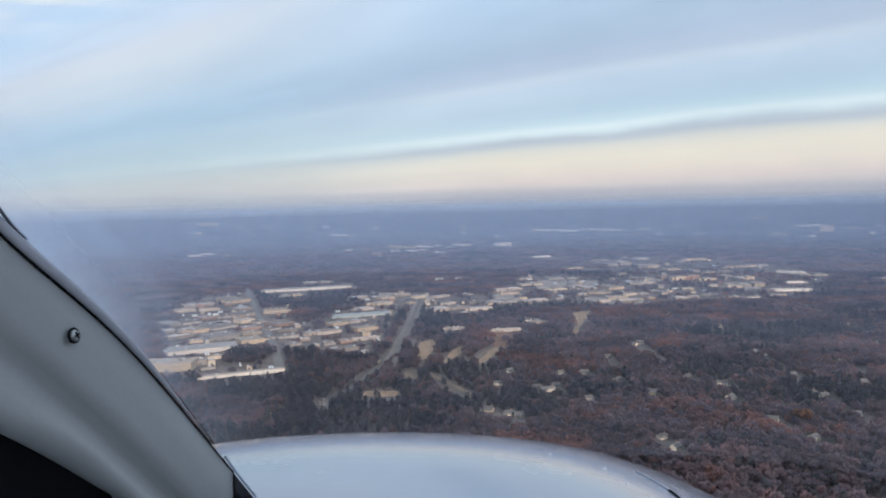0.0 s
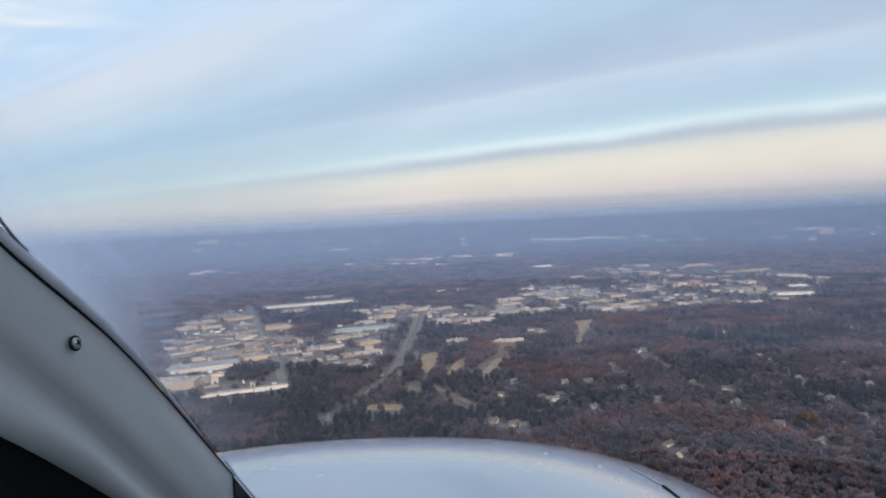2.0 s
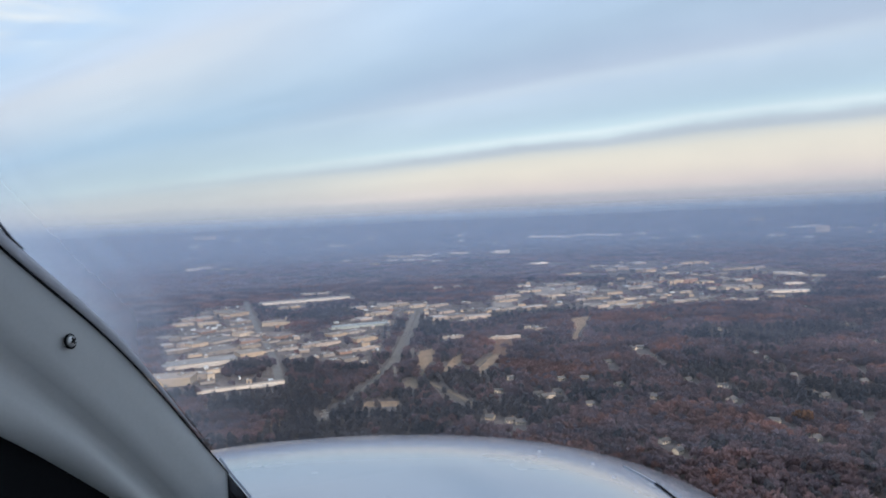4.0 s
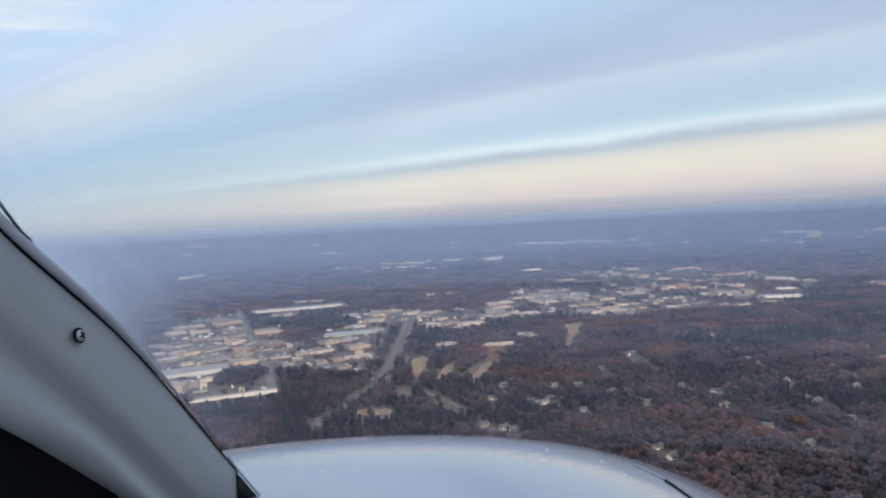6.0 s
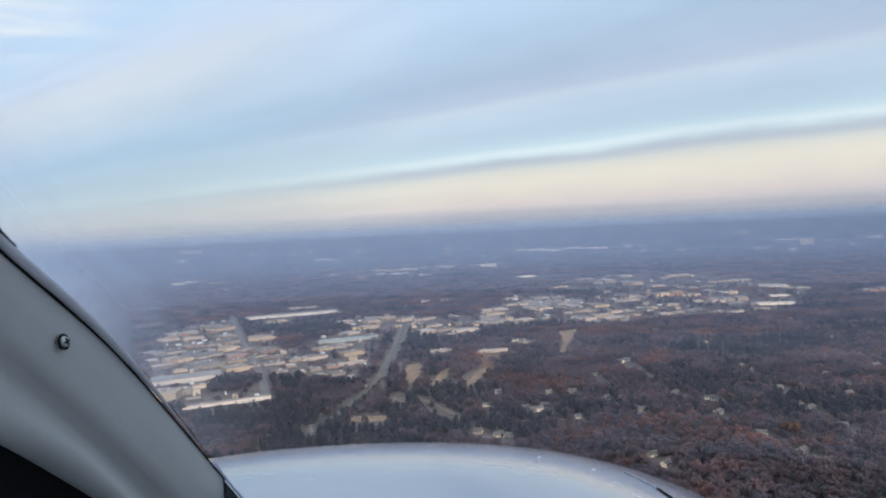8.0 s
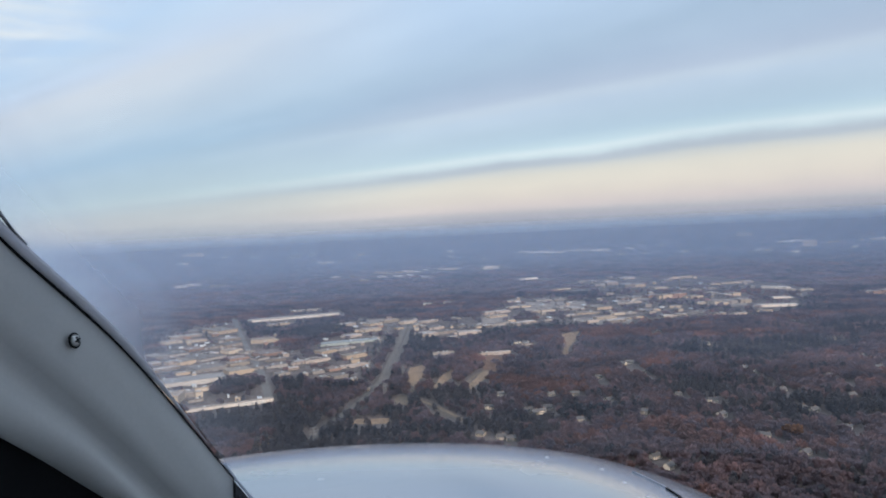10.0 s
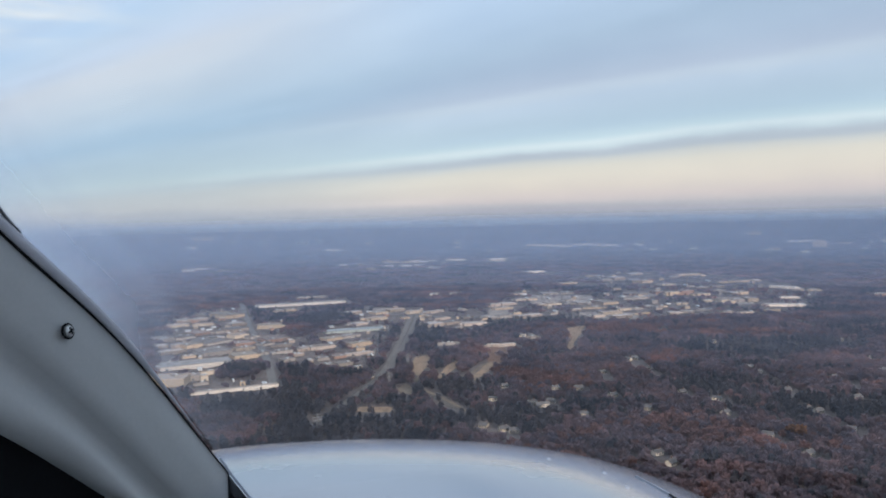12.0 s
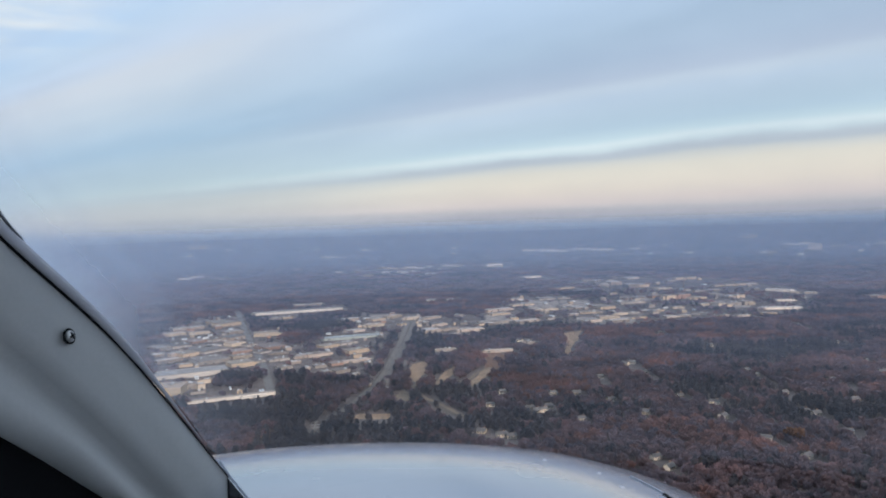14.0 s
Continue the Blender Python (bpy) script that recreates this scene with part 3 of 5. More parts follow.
building(-327, 1214, 19, 16, 3.6, 50, "grey")
building(-216, 1159, 19, 19, 3.6, 29, "grey")
building(-233, 1140, 12, 9, 3.6, 33, "white")
building(-245, 1691, 50, 20, 6.8, 41, "white")
building(-176, 1602, 40, 26, 5.2, 35, "cream")
building(-159, 1482, 25, 15, 3.6, 41, "white")
building(-202, 1448, 113, 28, 3.6, 18, "green")
building(-234, 1347, 32, 25, 4.4, 45, "tan")
building(-206, 1376, 35, 26, 3.6, 43, "grey")
building(-175, 1282, 39, 22, 6.2, 42, "tan")
building(-236, 1256, 41, 16, 5.1, 33, "white")
building(-163, 1196, 45, 8, 3.6, 32, "white")
building(-176, 1114, 25, 21, 4.5, 39, "grey")
building(-197, 1107, 19, 17, 3.6, 44, "grey")
building(-150, 1084, 13, 8, 3.6, 43, "white")
building(-192, 1175, 20, 19, 3.6, 29, "brick")
building(-147, 1736, 41, 20, 5.6, 40, "cream")
building(-182, 1702, 35, 29, 4.1, 41, "tan")
building(-100, 1698, 35, 19, 5.4, 38, "cream")
terrace(-55, 1701, 54, 19, 5.5, 37, "tan")
building(-39, 1587, 37, 25, 5.1, 36, "white")
building(-52, 1496, 39, 30, 6.0, 37, "white")
building(-18, 1518, 46, 23, 4.9, 34, "white")
terrace(35, 1498, 52, 23, 4.8, 15, "brick")
building(2, 1446, 20, 8, 3.6, 35, "white")
building(3, 1728, 29, 20, 4.2, 35, "grey")
building(-16, 1275, 40, 8, 3.6, 8, "grey")
building(74, 1251, 50, 8, 4.0, 9, "white")
building(20, 1598, 26, 17, 3.6, 34, "grey")
terrace(65, 1577, 59, 17, 3.8, 32, "white")
building(-280, 1555, 27, 25, 3.8, 45, "brick")
building(-256, 1578, 30, 26, 3.8, 44, "tan")
building(-208, 1532, 36, 24, 3.7, 37, "white")
building(-115, 1607, 15, 17, 3.9, 39, "tan")
terrace(106, 1807, 76, 22, 7.2, 31, "white")
terrace(167, 2049, 52, 28, 4.9, 30, "white")
terrace(177, 1912, 66, 25, 3.6, 22, "cream")
building(106, 1740, 49, 20, 3.6, 31, "tan")
terrace(107, 1600, 53, 26, 7.7, 31, "white")
building(137, 1577, 19, 17, 6.3, 30, "white")
building(165, 1613, 38, 18, 3.9, 22, "white")
building(66, 1603, 30, 17, 3.9, 32, "white")
terrace(253, 1814, 144, 44, 4.4, 14, "cream")
terrace(278, 2048, 91, 56, 3.6, 11, "cream")
building(317, 1725, 48, 31, 3.6, 2, "tan")
building(363, 1809, 43, 56, 5.9, 23, "tan")
building(337, 1622, 44, 18, 5.3, 18, "cream")
terrace(294, 1577, 51, 17, 5.1, 22, "white")
building(349, 1564, 45, 17, 5.1, 22, "white")
terrace(395, 1685, 61, 20, 4.2, 20, "cream")
terrace(454, 1890, 75, 25, 4.7, 18, "white")
terrace(480, 1985, 61, 28, 3.6, 21, "brick")
terrace(462, 1719, 59, 21, 4.3, 10, "white")
terrace(341, 2332, 86, 37, 3.8, 25, "tan")
terrace(483, 2572, 69, 23, 4.2, -41, "cream")
terrace(502, 2418, 92, 41, 9.9, 23, "cream")
terrace(628, 2622, 58, 49, 4.3, 21, "white")
terrace(572, 2310, 82, 38, 11.4, 21, "tan")
building(717, 2437, 29, 22, 6.1, 18, "white")
terrace(796, 2538, 95, 24, 6.4, 17, "tan")
building(707, 2126, 29, 17, 3.6, 8, "white")
terrace(632, 2233, 54, 36, 3.7, 19, "cream")
terrace(591, 1967, 77, 28, 14.8, 18, "brick")
building(533, 1758, 28, 11, 4.4, 18, "cream")
building(524, 1686, 13, 11, 5.7, 18, "cream")
terrace(631, 1818, 72, 25, 4.6, 16, "cream")
terrace(682, 1801, 97, 37, 9.2, 7, "cream")
terrace(738, 1945, 58, 29, 10.0, 14, "white")
building(918, 2079, 72, 17, 5.5, -46, "pale")
terrace(950, 2005, 74, 17, 3.6, -16, "cream")
building(830, 1847, 43, 14, 3.6, -6, "pale")
building(754, 1699, 88, 23, 4.5, -8, "pale")
building(587, 1605, 27, 10, 3.6, 15, "white")
building(625, 1594, 35, 10, 3.6, 13, "white")
building(683, 1617, 50, 10, 3.6, 12, "tan")
terrace(489, 1615, 68, 19, 3.6, 14, "white")
building(555, 1646, 42, 20, 3.6, -38, "grey")
terrace(832, 2271, 79, 20, 3.9, 15, "tan")
terrace(907, 2289, 74, 20, 3.9, 13, "white")
terrace(1078, 1855, 90, 31, 8.6, 5, "brick")
building(140, 1325, 32, 8, 3.6, -18, "white")
building(215, 1632, 22, 9, 4.0, 27, "grey")
building(273, 1689, 27, 10, 3.6, 25, "white")
building(478, 1800, 17, 23, 7.5, 20, "grey")
building(295, 2800, 84, 27, 4.5, 29, "pale")
building(197, 3524, 85, 42, 5.6, 24, "pale")
building(284, 1875, 27, 24, 4.6, 26, "grey")
building(544, 1999, 31, 29, 6.6, 20, "brick")
building(645, 1947, 38, 28, 4.9, 16, "tan")
building(713, 2033, 36, 16, 3.6, 16, "grey")
building(406, 1610, 31, 9, 3.6, 21, "tan")
terrace(751, 2138, 53, 17, 3.6, 16, "brick")




def free(x, y, reach):
    """Whether a place is clear of the buildings and roads so far."""
    for fx, fy, wide, deep, turn in FOOT:
        u = (x - fx) * math.cos(turn) + (y - fy) * math.sin(turn)
        v = -(x - fx) * math.sin(turn) + (y - fy) * math.cos(turn)
        if abs(u) < wide / 2 + reach and abs(v) < deep / 2 + reach:
            return False
    return not any(inside(np.array([x]), np.array([y]), o)[0] for o, _ in CLEAR[ROADS:])


def infill(district, count, largest, turn, seed):
    """Smaller sheds and shops between the large ones of a paved district."""
    outline = CLEAR[district][0]
    chance = random.Random(seed)
    (x0, y0), (x1, y1) = outline.min(0), outline.max(0)
    made = 0
    for _ in range(count * 12):
        x, y = chance.uniform(x0, x1), chance.uniform(y0, y1)
        wide = chance.uniform(8, largest) * chance.uniform(0.6, 1.0)
        if made < count and inside(np.array([x]), np.array([y]), outline)[0] and free(x, y, wide * 0.55 + 3):
            building(round(x), round(y), wide, wide * chance.uniform(0.45, 0.9), chance.uniform(4.2, 6), turn + chance.choice((0, 0, 90, -6)), chance.choice(("white", "white", "grey", "grey", "cream", "tan", "brick")))
            made += 1


infill(0, 12, 22, 19, 21)
infill(1, 8, 20, 24, 22)
infill(2, 12, 26, 22, 23)
infill(3, 20, 30, 15, 24)
infill(4, 6, 22, 12, 25)
def far_group(x, y, width, height, turn, style):
    """Far off: one long shed, or a loose row of several."""
    count = 1 if width < 34 or height > 14 else max(2, round(width / 38))
    c, d = math.cos(radians(turn)), math.sin(radians(turn))
    for k in range(count):
        u = ((k + 0.5) / count - 0.5) * width
        v = rng.uniform(-6, 6) if count > 1 else 0.0
        building(round(x + u * c - v * d), round(y + u * d + v * c), width / count * (rng.uniform(0.7, 1.1) if count > 1 else 1.0), 16, height * rng.uniform(0.8, 1.2), turn + rng.uniform(-5, 5), style)


# warehouses, office blocks and hamlets far off in the woods
far_group(505, 4001, 254, 8, -23, "pale")
far_group(751, 3963, 243, 8, -26, "pale")
far_group(1147, 3958, 21, 8, -30, "pale")
far_group(1172, 3659, 44, 7, -31, "pale")
far_group(883, 3736, 44, 7, -28, "tan")
far_group(966, 3908, 51, 8, -28, "pale")
far_group(989, 3700, 31, 7, -29, "pale")
far_group(1634, 4063, 84, 20, -35, "tan")
far_group(1483, 3521, 33, 7, -35, "pale")
far_group(1516, 3497, 33, 7, -35, "tan")
far_group(1706, 3727, 86, 8, -35, "pale")
far_group(1787, 3710, 90, 8, -35, "pale")
far_group(1726, 3520, 60, 26, -35, "tan")
far_group(1589, 3376, 31, 7, -35, "pale")
far_group(1874, 3582, 68, 8, -35, "tan")
far_group(1998, 3568, 15, 8, -35, "pale")
far_group(2067, 3552, 71, 8, -35, "pale")
far_group(1857, 3369, 21, 7, -35, "pale")
far_group(1966, 3265, 35, 7, -35, "pale")
far_group(-1483, 4299, 125, 22, 0, "tan")
far_group(-1449, 4008, 68, 8, -2, "pale")
far_group(-872, 4201, 63, 22, -8, "tan")
far_group(-785, 4265, 34, 16, -8, "pale")
far_group(-656, 3957, 102, 8, -11, "pale")
far_group(-577, 3941, 19, 8, -12, "tan")
far_group(-493, 4214, 58, 8, -12, "pale")
far_group(15, 4203, 34, 8, -17, "pale")
far_group(14, 4001, 36, 8, -18, "pale")
far_group(191, 3858, 34, 7, -20, "pale")
far_group(-285, 3470, 141, 7, -20, "tan")
far_group(-171, 3472, 91, 7, -21, "pale")
far_group(-109, 3504, 29, 7, -21, "pale")
far_group(0, 3517, 105, 7, -22, "pale")
far_group(-517, 3377, 38, 6, -20, "pale")
far_group(-432, 3380, 53, 6, -21, "tan")
far_group(-295, 3276, 39, 6, -34, "pale")
far_group(-217, 3275, 58, 6, -34, "pale")
far_group(-166, 3309, 51, 6, -30, "pale")
far_group(-89, 3120, 65, 6, -34, "pale")
far_group(-359, 3104, 52, 6, -32, "tan")
far_group(-56, 3389, 17, 6, -25, "pale")
far_group(198, 3443, 77, 6, -25, "pale")
far_group(-1162, 3184, 54, 8, -16, "pale")
far_group(-1133, 3254, 62, 6, -14, "pale")
far_group(-1004, 3195, 74, 6, -20, "tan")
far_group(-844, 2796, 14, 6, -27, "pale")
far_group(-65, 2055, 14, 5, -24, "pale")
far_group(-52, 2064, 14, 5, -24, "pale")
far_group(-7, 2073, 19, 5, -24, "pale")
far_group(17, 2108, 18, 5, -25, "tan")
far_group(-1109, 4226, 60, 9, -5, "pale")
far_group(-1278, 4238, 53, 9, -3, "pale")


def pylon(x, y, tall):
    """A lattice power pylon with three arms."""
    root = tagged(new("power_pylon"), "pale steel lattice power pylon above the trees", "pylon", "pylons along the highway")
    root.matrix_world = pose(x, y, 0, 0, 0, 25)
    bm = bmesh.new()
    for sx, sy in ((-1, -1), (1, -1), (1, 1), (-1, 1)):
        a, b = Vector((sx * 2.2, sy * 2.2, 0)), Vector((sx * 0.3, sy * 0.3, tall))
        d = (b - a).to_track_quat("Z", "Y").to_matrix().to_4x4()
        bmesh.ops.create_cube(bm, size=1, matrix=Matrix.Translation((a + b) / 2) @ d @ Matrix.Diagonal((0.3, 0.3, (b - a).length, 1)))
        for k in range(6):
            z0, z1 = tall * k / 6, tall * (k + 1) / 6
            w0, w1 = 2.2 - 1.9 * k / 6, 2.2 - 1.9 * (k + 1) / 6
            c, e = Vector((sx * w0, sy * w0, z0)), Vector((-sy * w1, sx * w1, z1))
            d = (e - c).to_track_quat("Z", "Y").to_matrix().to_4x4()
            bmesh.ops.create_cube(bm, size=1, matrix=Matrix.Translation((c + e) / 2) @ d @ Matrix.Diagonal((0.15, 0.15, (e - c).length, 1)))
    part("mast", bm, POLE, root)
    for z, wide in ((0.7, 9), (0.84, 11), (0.97, 8)):
        bm = bmesh.new()
        box(bm, 0, 0, tall * z, wide, 0.35, 0.5)
        part("arm", bm, POLE, root)


for x, y in ((-90, 953), (-147, 755), (-128, 1127), (-125, 1241), (-129, 1362), (-74, 1079)):
    pylon(x, y, 22)


def water_tower(x, y):
    root = tagged(new("water_tower"), "white water tower on a slim stem above the town", "water tower")
    root.matrix_world = pose(x, y, 0)
    bm = bmesh.new()
    bmesh.ops.create_cone(bm, cap_ends=True, segments=16, radius1=2.2, radius2=1.5, depth=24, matrix=pose(0, 0, 12))
    part("stem", bm, WALL["white"], root, smooth=True)
    bm = bmesh.new()
    bmesh.ops.create_uvsphere(bm, u_segments=20, v_segments=12, radius=6.5, matrix=pose(0, 0, 27) @ Matrix.Diagonal((1, 1, 0.75, 1)))
    part("tank", bm, WALL["white"], root, smooth=True)


water_tower(686, 2198)


def box_truck(x, y, turn):
    root = tagged(new("box_truck"), "white box truck on the highway", "truck")
    root.matrix_world = pose(x, y, 0.25, 0, 0, turn)
    bm = bmesh.new()
    box(bm, 0, 0.9, 0.9, 2.5, 7.5, 3.0)
    bmesh.ops.bevel(bm, geom=bm.edges[:], offset=0.06, segments=1, affect="EDGES")
    part("cargo_box", bm, WALL["white"], root)
    bm = bmesh.new()
    box(bm, 0, -4.0, 0.6, 2.3, 1.9, 2.0)
    bmesh.ops.bevel(bm, geom=bm.edges[:], offset=0.2, segments=2, affect="EDGES")
    part("cab", bm, WALL["white"], root)
    for sx in (-1, 1):
        for wy in (-3.8, 2.6, 3.8):
            bm = bmesh.new()
            bmesh.ops.create_cone(bm, cap_ends=True, segments=14, radius1=0.5, radius2=0.5, depth=0.35, matrix=pose(sx * 1.1, wy, 0.5, 0, 90, 0))
            part("wheel", bm, BLACK, root)


box_truck(-118, 1012, -8)


CAR_PAINT = {
    "white": material("white_car_paint", (0.7, 0.7, 0.7), 0.3, spread=0.05, sizes=(0.5, 3), bump=0, coat=0.5),
    "silver": material("silver_car_paint", (0.42, 0.43, 0.45), 0.3, 0.5, spread=0.05, sizes=(0.5, 3), bump=0, coat=0.5),
    "dark": material("dark_car_paint", (0.05, 0.055, 0.07), 0.3, spread=0.05, sizes=(0.5, 3), bump=0, coat=0.5),
    "red": material("red_car_paint", (0.3, 0.05, 0.04), 0.3, spread=0.05, sizes=(0.5, 3), bump=0, coat=0.5),
}


def parked_car(colour):
    """A small saloon: body, glazed cabin, four wheels."""
    root = tagged(new("parked_car"), colour + " car parked on a paved yard", "car", "parked cars")
    bm = bmesh.new()
    box(bm, 0, 0, 0.3, 1.8, 4.5, 0.6)
    bmesh.ops.bevel(bm, geom=bm.edges[:], offset=0.15, segments=1, affect="EDGES")
    part("body", bm, CAR_PAINT[colour], root)
    bm = bmesh.new()
    for v in box(bm, 0, 0.2, 0.88, 1.6, 2.5, 0.55):
        if v.co.z > 1.2:
            v.co.x *= 0.85
            v.co.y = 0.2 + (v.co.y - 0.2) * 0.65
    part("cabin", bm, WINDOW, root)
    for sx in (-1, 1):
        for wy in (-1.4, 1.4):
            bm = bmesh.new()
            bmesh.ops.create_cone(bm, cap_ends=True, segments=10, radius1=0.32, radius2=0.32, depth=0.22, matrix=pose(sx * 0.82, wy, 0.32, 0, 90, 0))
            part("wheel", bm, BLACK, root)
    return root


car_chance = random.Random(77)
first_cars = {}
for k in range(900):
    if sum(len(v) for v in first_cars.values()) >= 130:
        break
    district = car_chance.choice((0, 0, 1, 1, 2, 4))
    outline = CLEAR[district][0]
    (x0, y0), (x1, y1) = outline.min(0), outline.max(0)
    x, y = car_chance.uniform(x0, x1), car_chance.uniform(y0, y1)
    if not inside(np.array([x]), np.array([y]), outline)[0] or not free(x, y, 9):
        continue
    turn, colour = car_chance.choice((20, 110)) + car_chance.uniform(-3, 3), car_chance.choice(("white", "white", "silver", "dark", "red"))
    # a short row, side by side
    for i in range(car_chance.randint(1, 4)):
        at = pose(x, y, 0.08, 0, 0, turn) @ pose(2.7 * i, 0, 0)
        mine = car_chance.choice((colour, "white", "silver"))
        if mine not in first_cars:
            first_cars[mine] = [parked_car(mine)]
            first_cars[mine][0].matrix_world = at
        else:
            first_cars[mine].append(copy_thing(first_cars[mine][0], at))

def box_trailer():
    """A road trailer: box body, landing legs and a pair of axles."""
    root = tagged(new("box_trailer"), "white box trailer parked in a works yard", "trailer", "parked trailers")
    bm = bmesh.new()
    box(bm, 0, 0, 1.1, 2.5, 12.5, 2.8)
    bmesh.ops.bevel(bm, geom=bm.edges[:], offset=0.05, segments=1, affect="EDGES")
    part("body", bm, CAR_PAINT["white"], root)
    for sx in (-1, 1):
        bm = bmesh.new()
        box(bm, sx * 0.8, -4.2, 0, 0.15, 0.15, 1.15)
        part("landing_leg", bm, POLE, root)
        for wy in (3.6, 4.8):
            bm = bmesh.new()
            bmesh.ops.create_cone(bm, cap_ends=True, segments=10, radius1=0.5, radius2=0.5, depth=0.4, matrix=pose(sx * 1.0, wy, 0.5, 0, 90, 0))
            part("wheel", bm, BLACK, root)
    return root


first_trailer, trailers = None, 0
for k in range(700):
    if trailers >= 64:
        break
    outline = CLEAR[car_chance.choice((0, 0, 0, 1, 1, 2, 3))][0]
    (x0, y0), (x1, y1) = outline.min(0), outline.max(0)
    x, y = car_chance.uniform(x0, x1), car_chance.uniform(y0, y1)
    if not inside(np.array([x]), np.array([y]), outline)[0] or not free(x, y, 11):
        continue
    turn = car_chance.choice((20, 110, 25))
    for i in range(car_chance.randint(1, 3)):
        at = pose(x, y, 0.08, 0, 0, turn) @ pose(3.4 * i, 0, 0)
        if first_trailer is None:
            first_trailer = box_trailer()
            first_trailer.matrix_world = at
        else:
            copy_thing(first_trailer, at)
        trailers += 1
    FOOT.append((x, y, 12, 14, radians(turn)))

HOUSE_LABELS = ("gabled house with pale siding among bare trees", "small tan house with a dark shingle roof in the woods", "white-sided house with a grey gable roof among oaks")


def house(x, y):
    """A gabled house with chimney, windows and a lean-to garage."""
    wide, deep, high, rise = rng.uniform(8, 11), rng.uniform(6, 8), rng.uniform(3.0, 4.2), rng.uniform(1.8, 2.6)
    root = new("house")
    root.matrix_world = pose(x, y, 0, 0, 0, rng.uniform(-40, 40))
    tagged(root, rng.choice(HOUSE_LABELS), "house", "houses in the woods")
    bm = bmesh.new()
    box(bm, 0, 0, -0.5, wide, deep, high + 0.5)
    ridge = [bm.verts.new((sx * wide / 2, 0, high + rise - 0.3)) for sx in (-1, 1)]
    for sx, r in zip((-1, 1), ridge):
        bm.faces.new((bm.verts.new((sx * wide / 2, -deep / 2, high)), bm.verts.new((sx * wide / 2, deep / 2, high)), r))
    part("wall", bm, SIDING, root)
    bm = bmesh.new()
    for sy in (-1, 1):
        a = [(sx * (wide / 2 + 0.5), yy, zz) for zz, yy in ((high - 0.3, sy * (deep / 2 + 0.6)), (high + rise, 0)) for sx in (-1, 1)]
        top = [bm.verts.new(p) for p in a]
        low = [bm.verts.new((p[0], p[1], p[2] - 0.25)) for p in a]
        bm.faces.new((top[0], top[1], top[3], top[2]))
        bm.faces.new((low[0], low[2], low[3], low[1]))
        for i, j in ((0, 1), (1, 3), (3, 2), (2, 0)):
            bm.faces.new((top[i], top[j], low[j], low[i]))
    roof = part("roof", bm, SHINGLE, root)
    for k in (-1, 0, 1):
        bm = bmesh.new()
        box(bm, k * wide / 3.2, -deep / 2 - 0.03, 1.0, 1.6, 0.2, 1.8)
        pane = part("window", bm, WINDOW, root)
        bm = bmesh.new()
        box(bm, k * wide / 3.2, -deep / 2 - 0.08, 0.88, 1.9, 0.22, 0.12)
        part("sill", bm, WALL["white"], pane)
    bm = bmesh.new()
    box(bm, wide * 0.3, deep * 0.2, high, 0.9, 0.9, rise + 1.0)
    part("chimney", bm, WALL["brick"], roof)
    FOOT.append((x, y, wide + 1, deep, 0.0))
    if y < 1200:
        FOOT.append((x, y - 15, 11, 30, 0.0))  # front lawn


for x, y in ((-166, 511), (-193, 595), (-148, 593), (-202, 646)):
    house(x, y)
for x, y in ((41, 884), (86, 864), (93, 852), (110, 870), (101, 853), (46, 759), (56, 753), (257, 1110), (270, 1120), (391, 1394), (183, 676), (187, 647), (411, 1038), (411, 1009), (275, 903), (305, 868), (404, 905)):
    house(x, y)
for x, y in ((387, 817), (394, 806), (292, 804), (465, 860), (494, 969), (582, 1004), (605, 1086), (305, 724), (317, 666), (393, 738), (453, 771), (120, 1346), (135, 1342), (124, 937), (138, 810), (188, 893)):
    house(x, y)
for x, y in ((214, 832), (60, 951), (26, 775), (153, 931), (432, 1247), (550, 1209), (642, 1240), (730, 1242), (551, 1375), (672, 1449), (270, 1046), (201, 1024)):
    house(x, y)


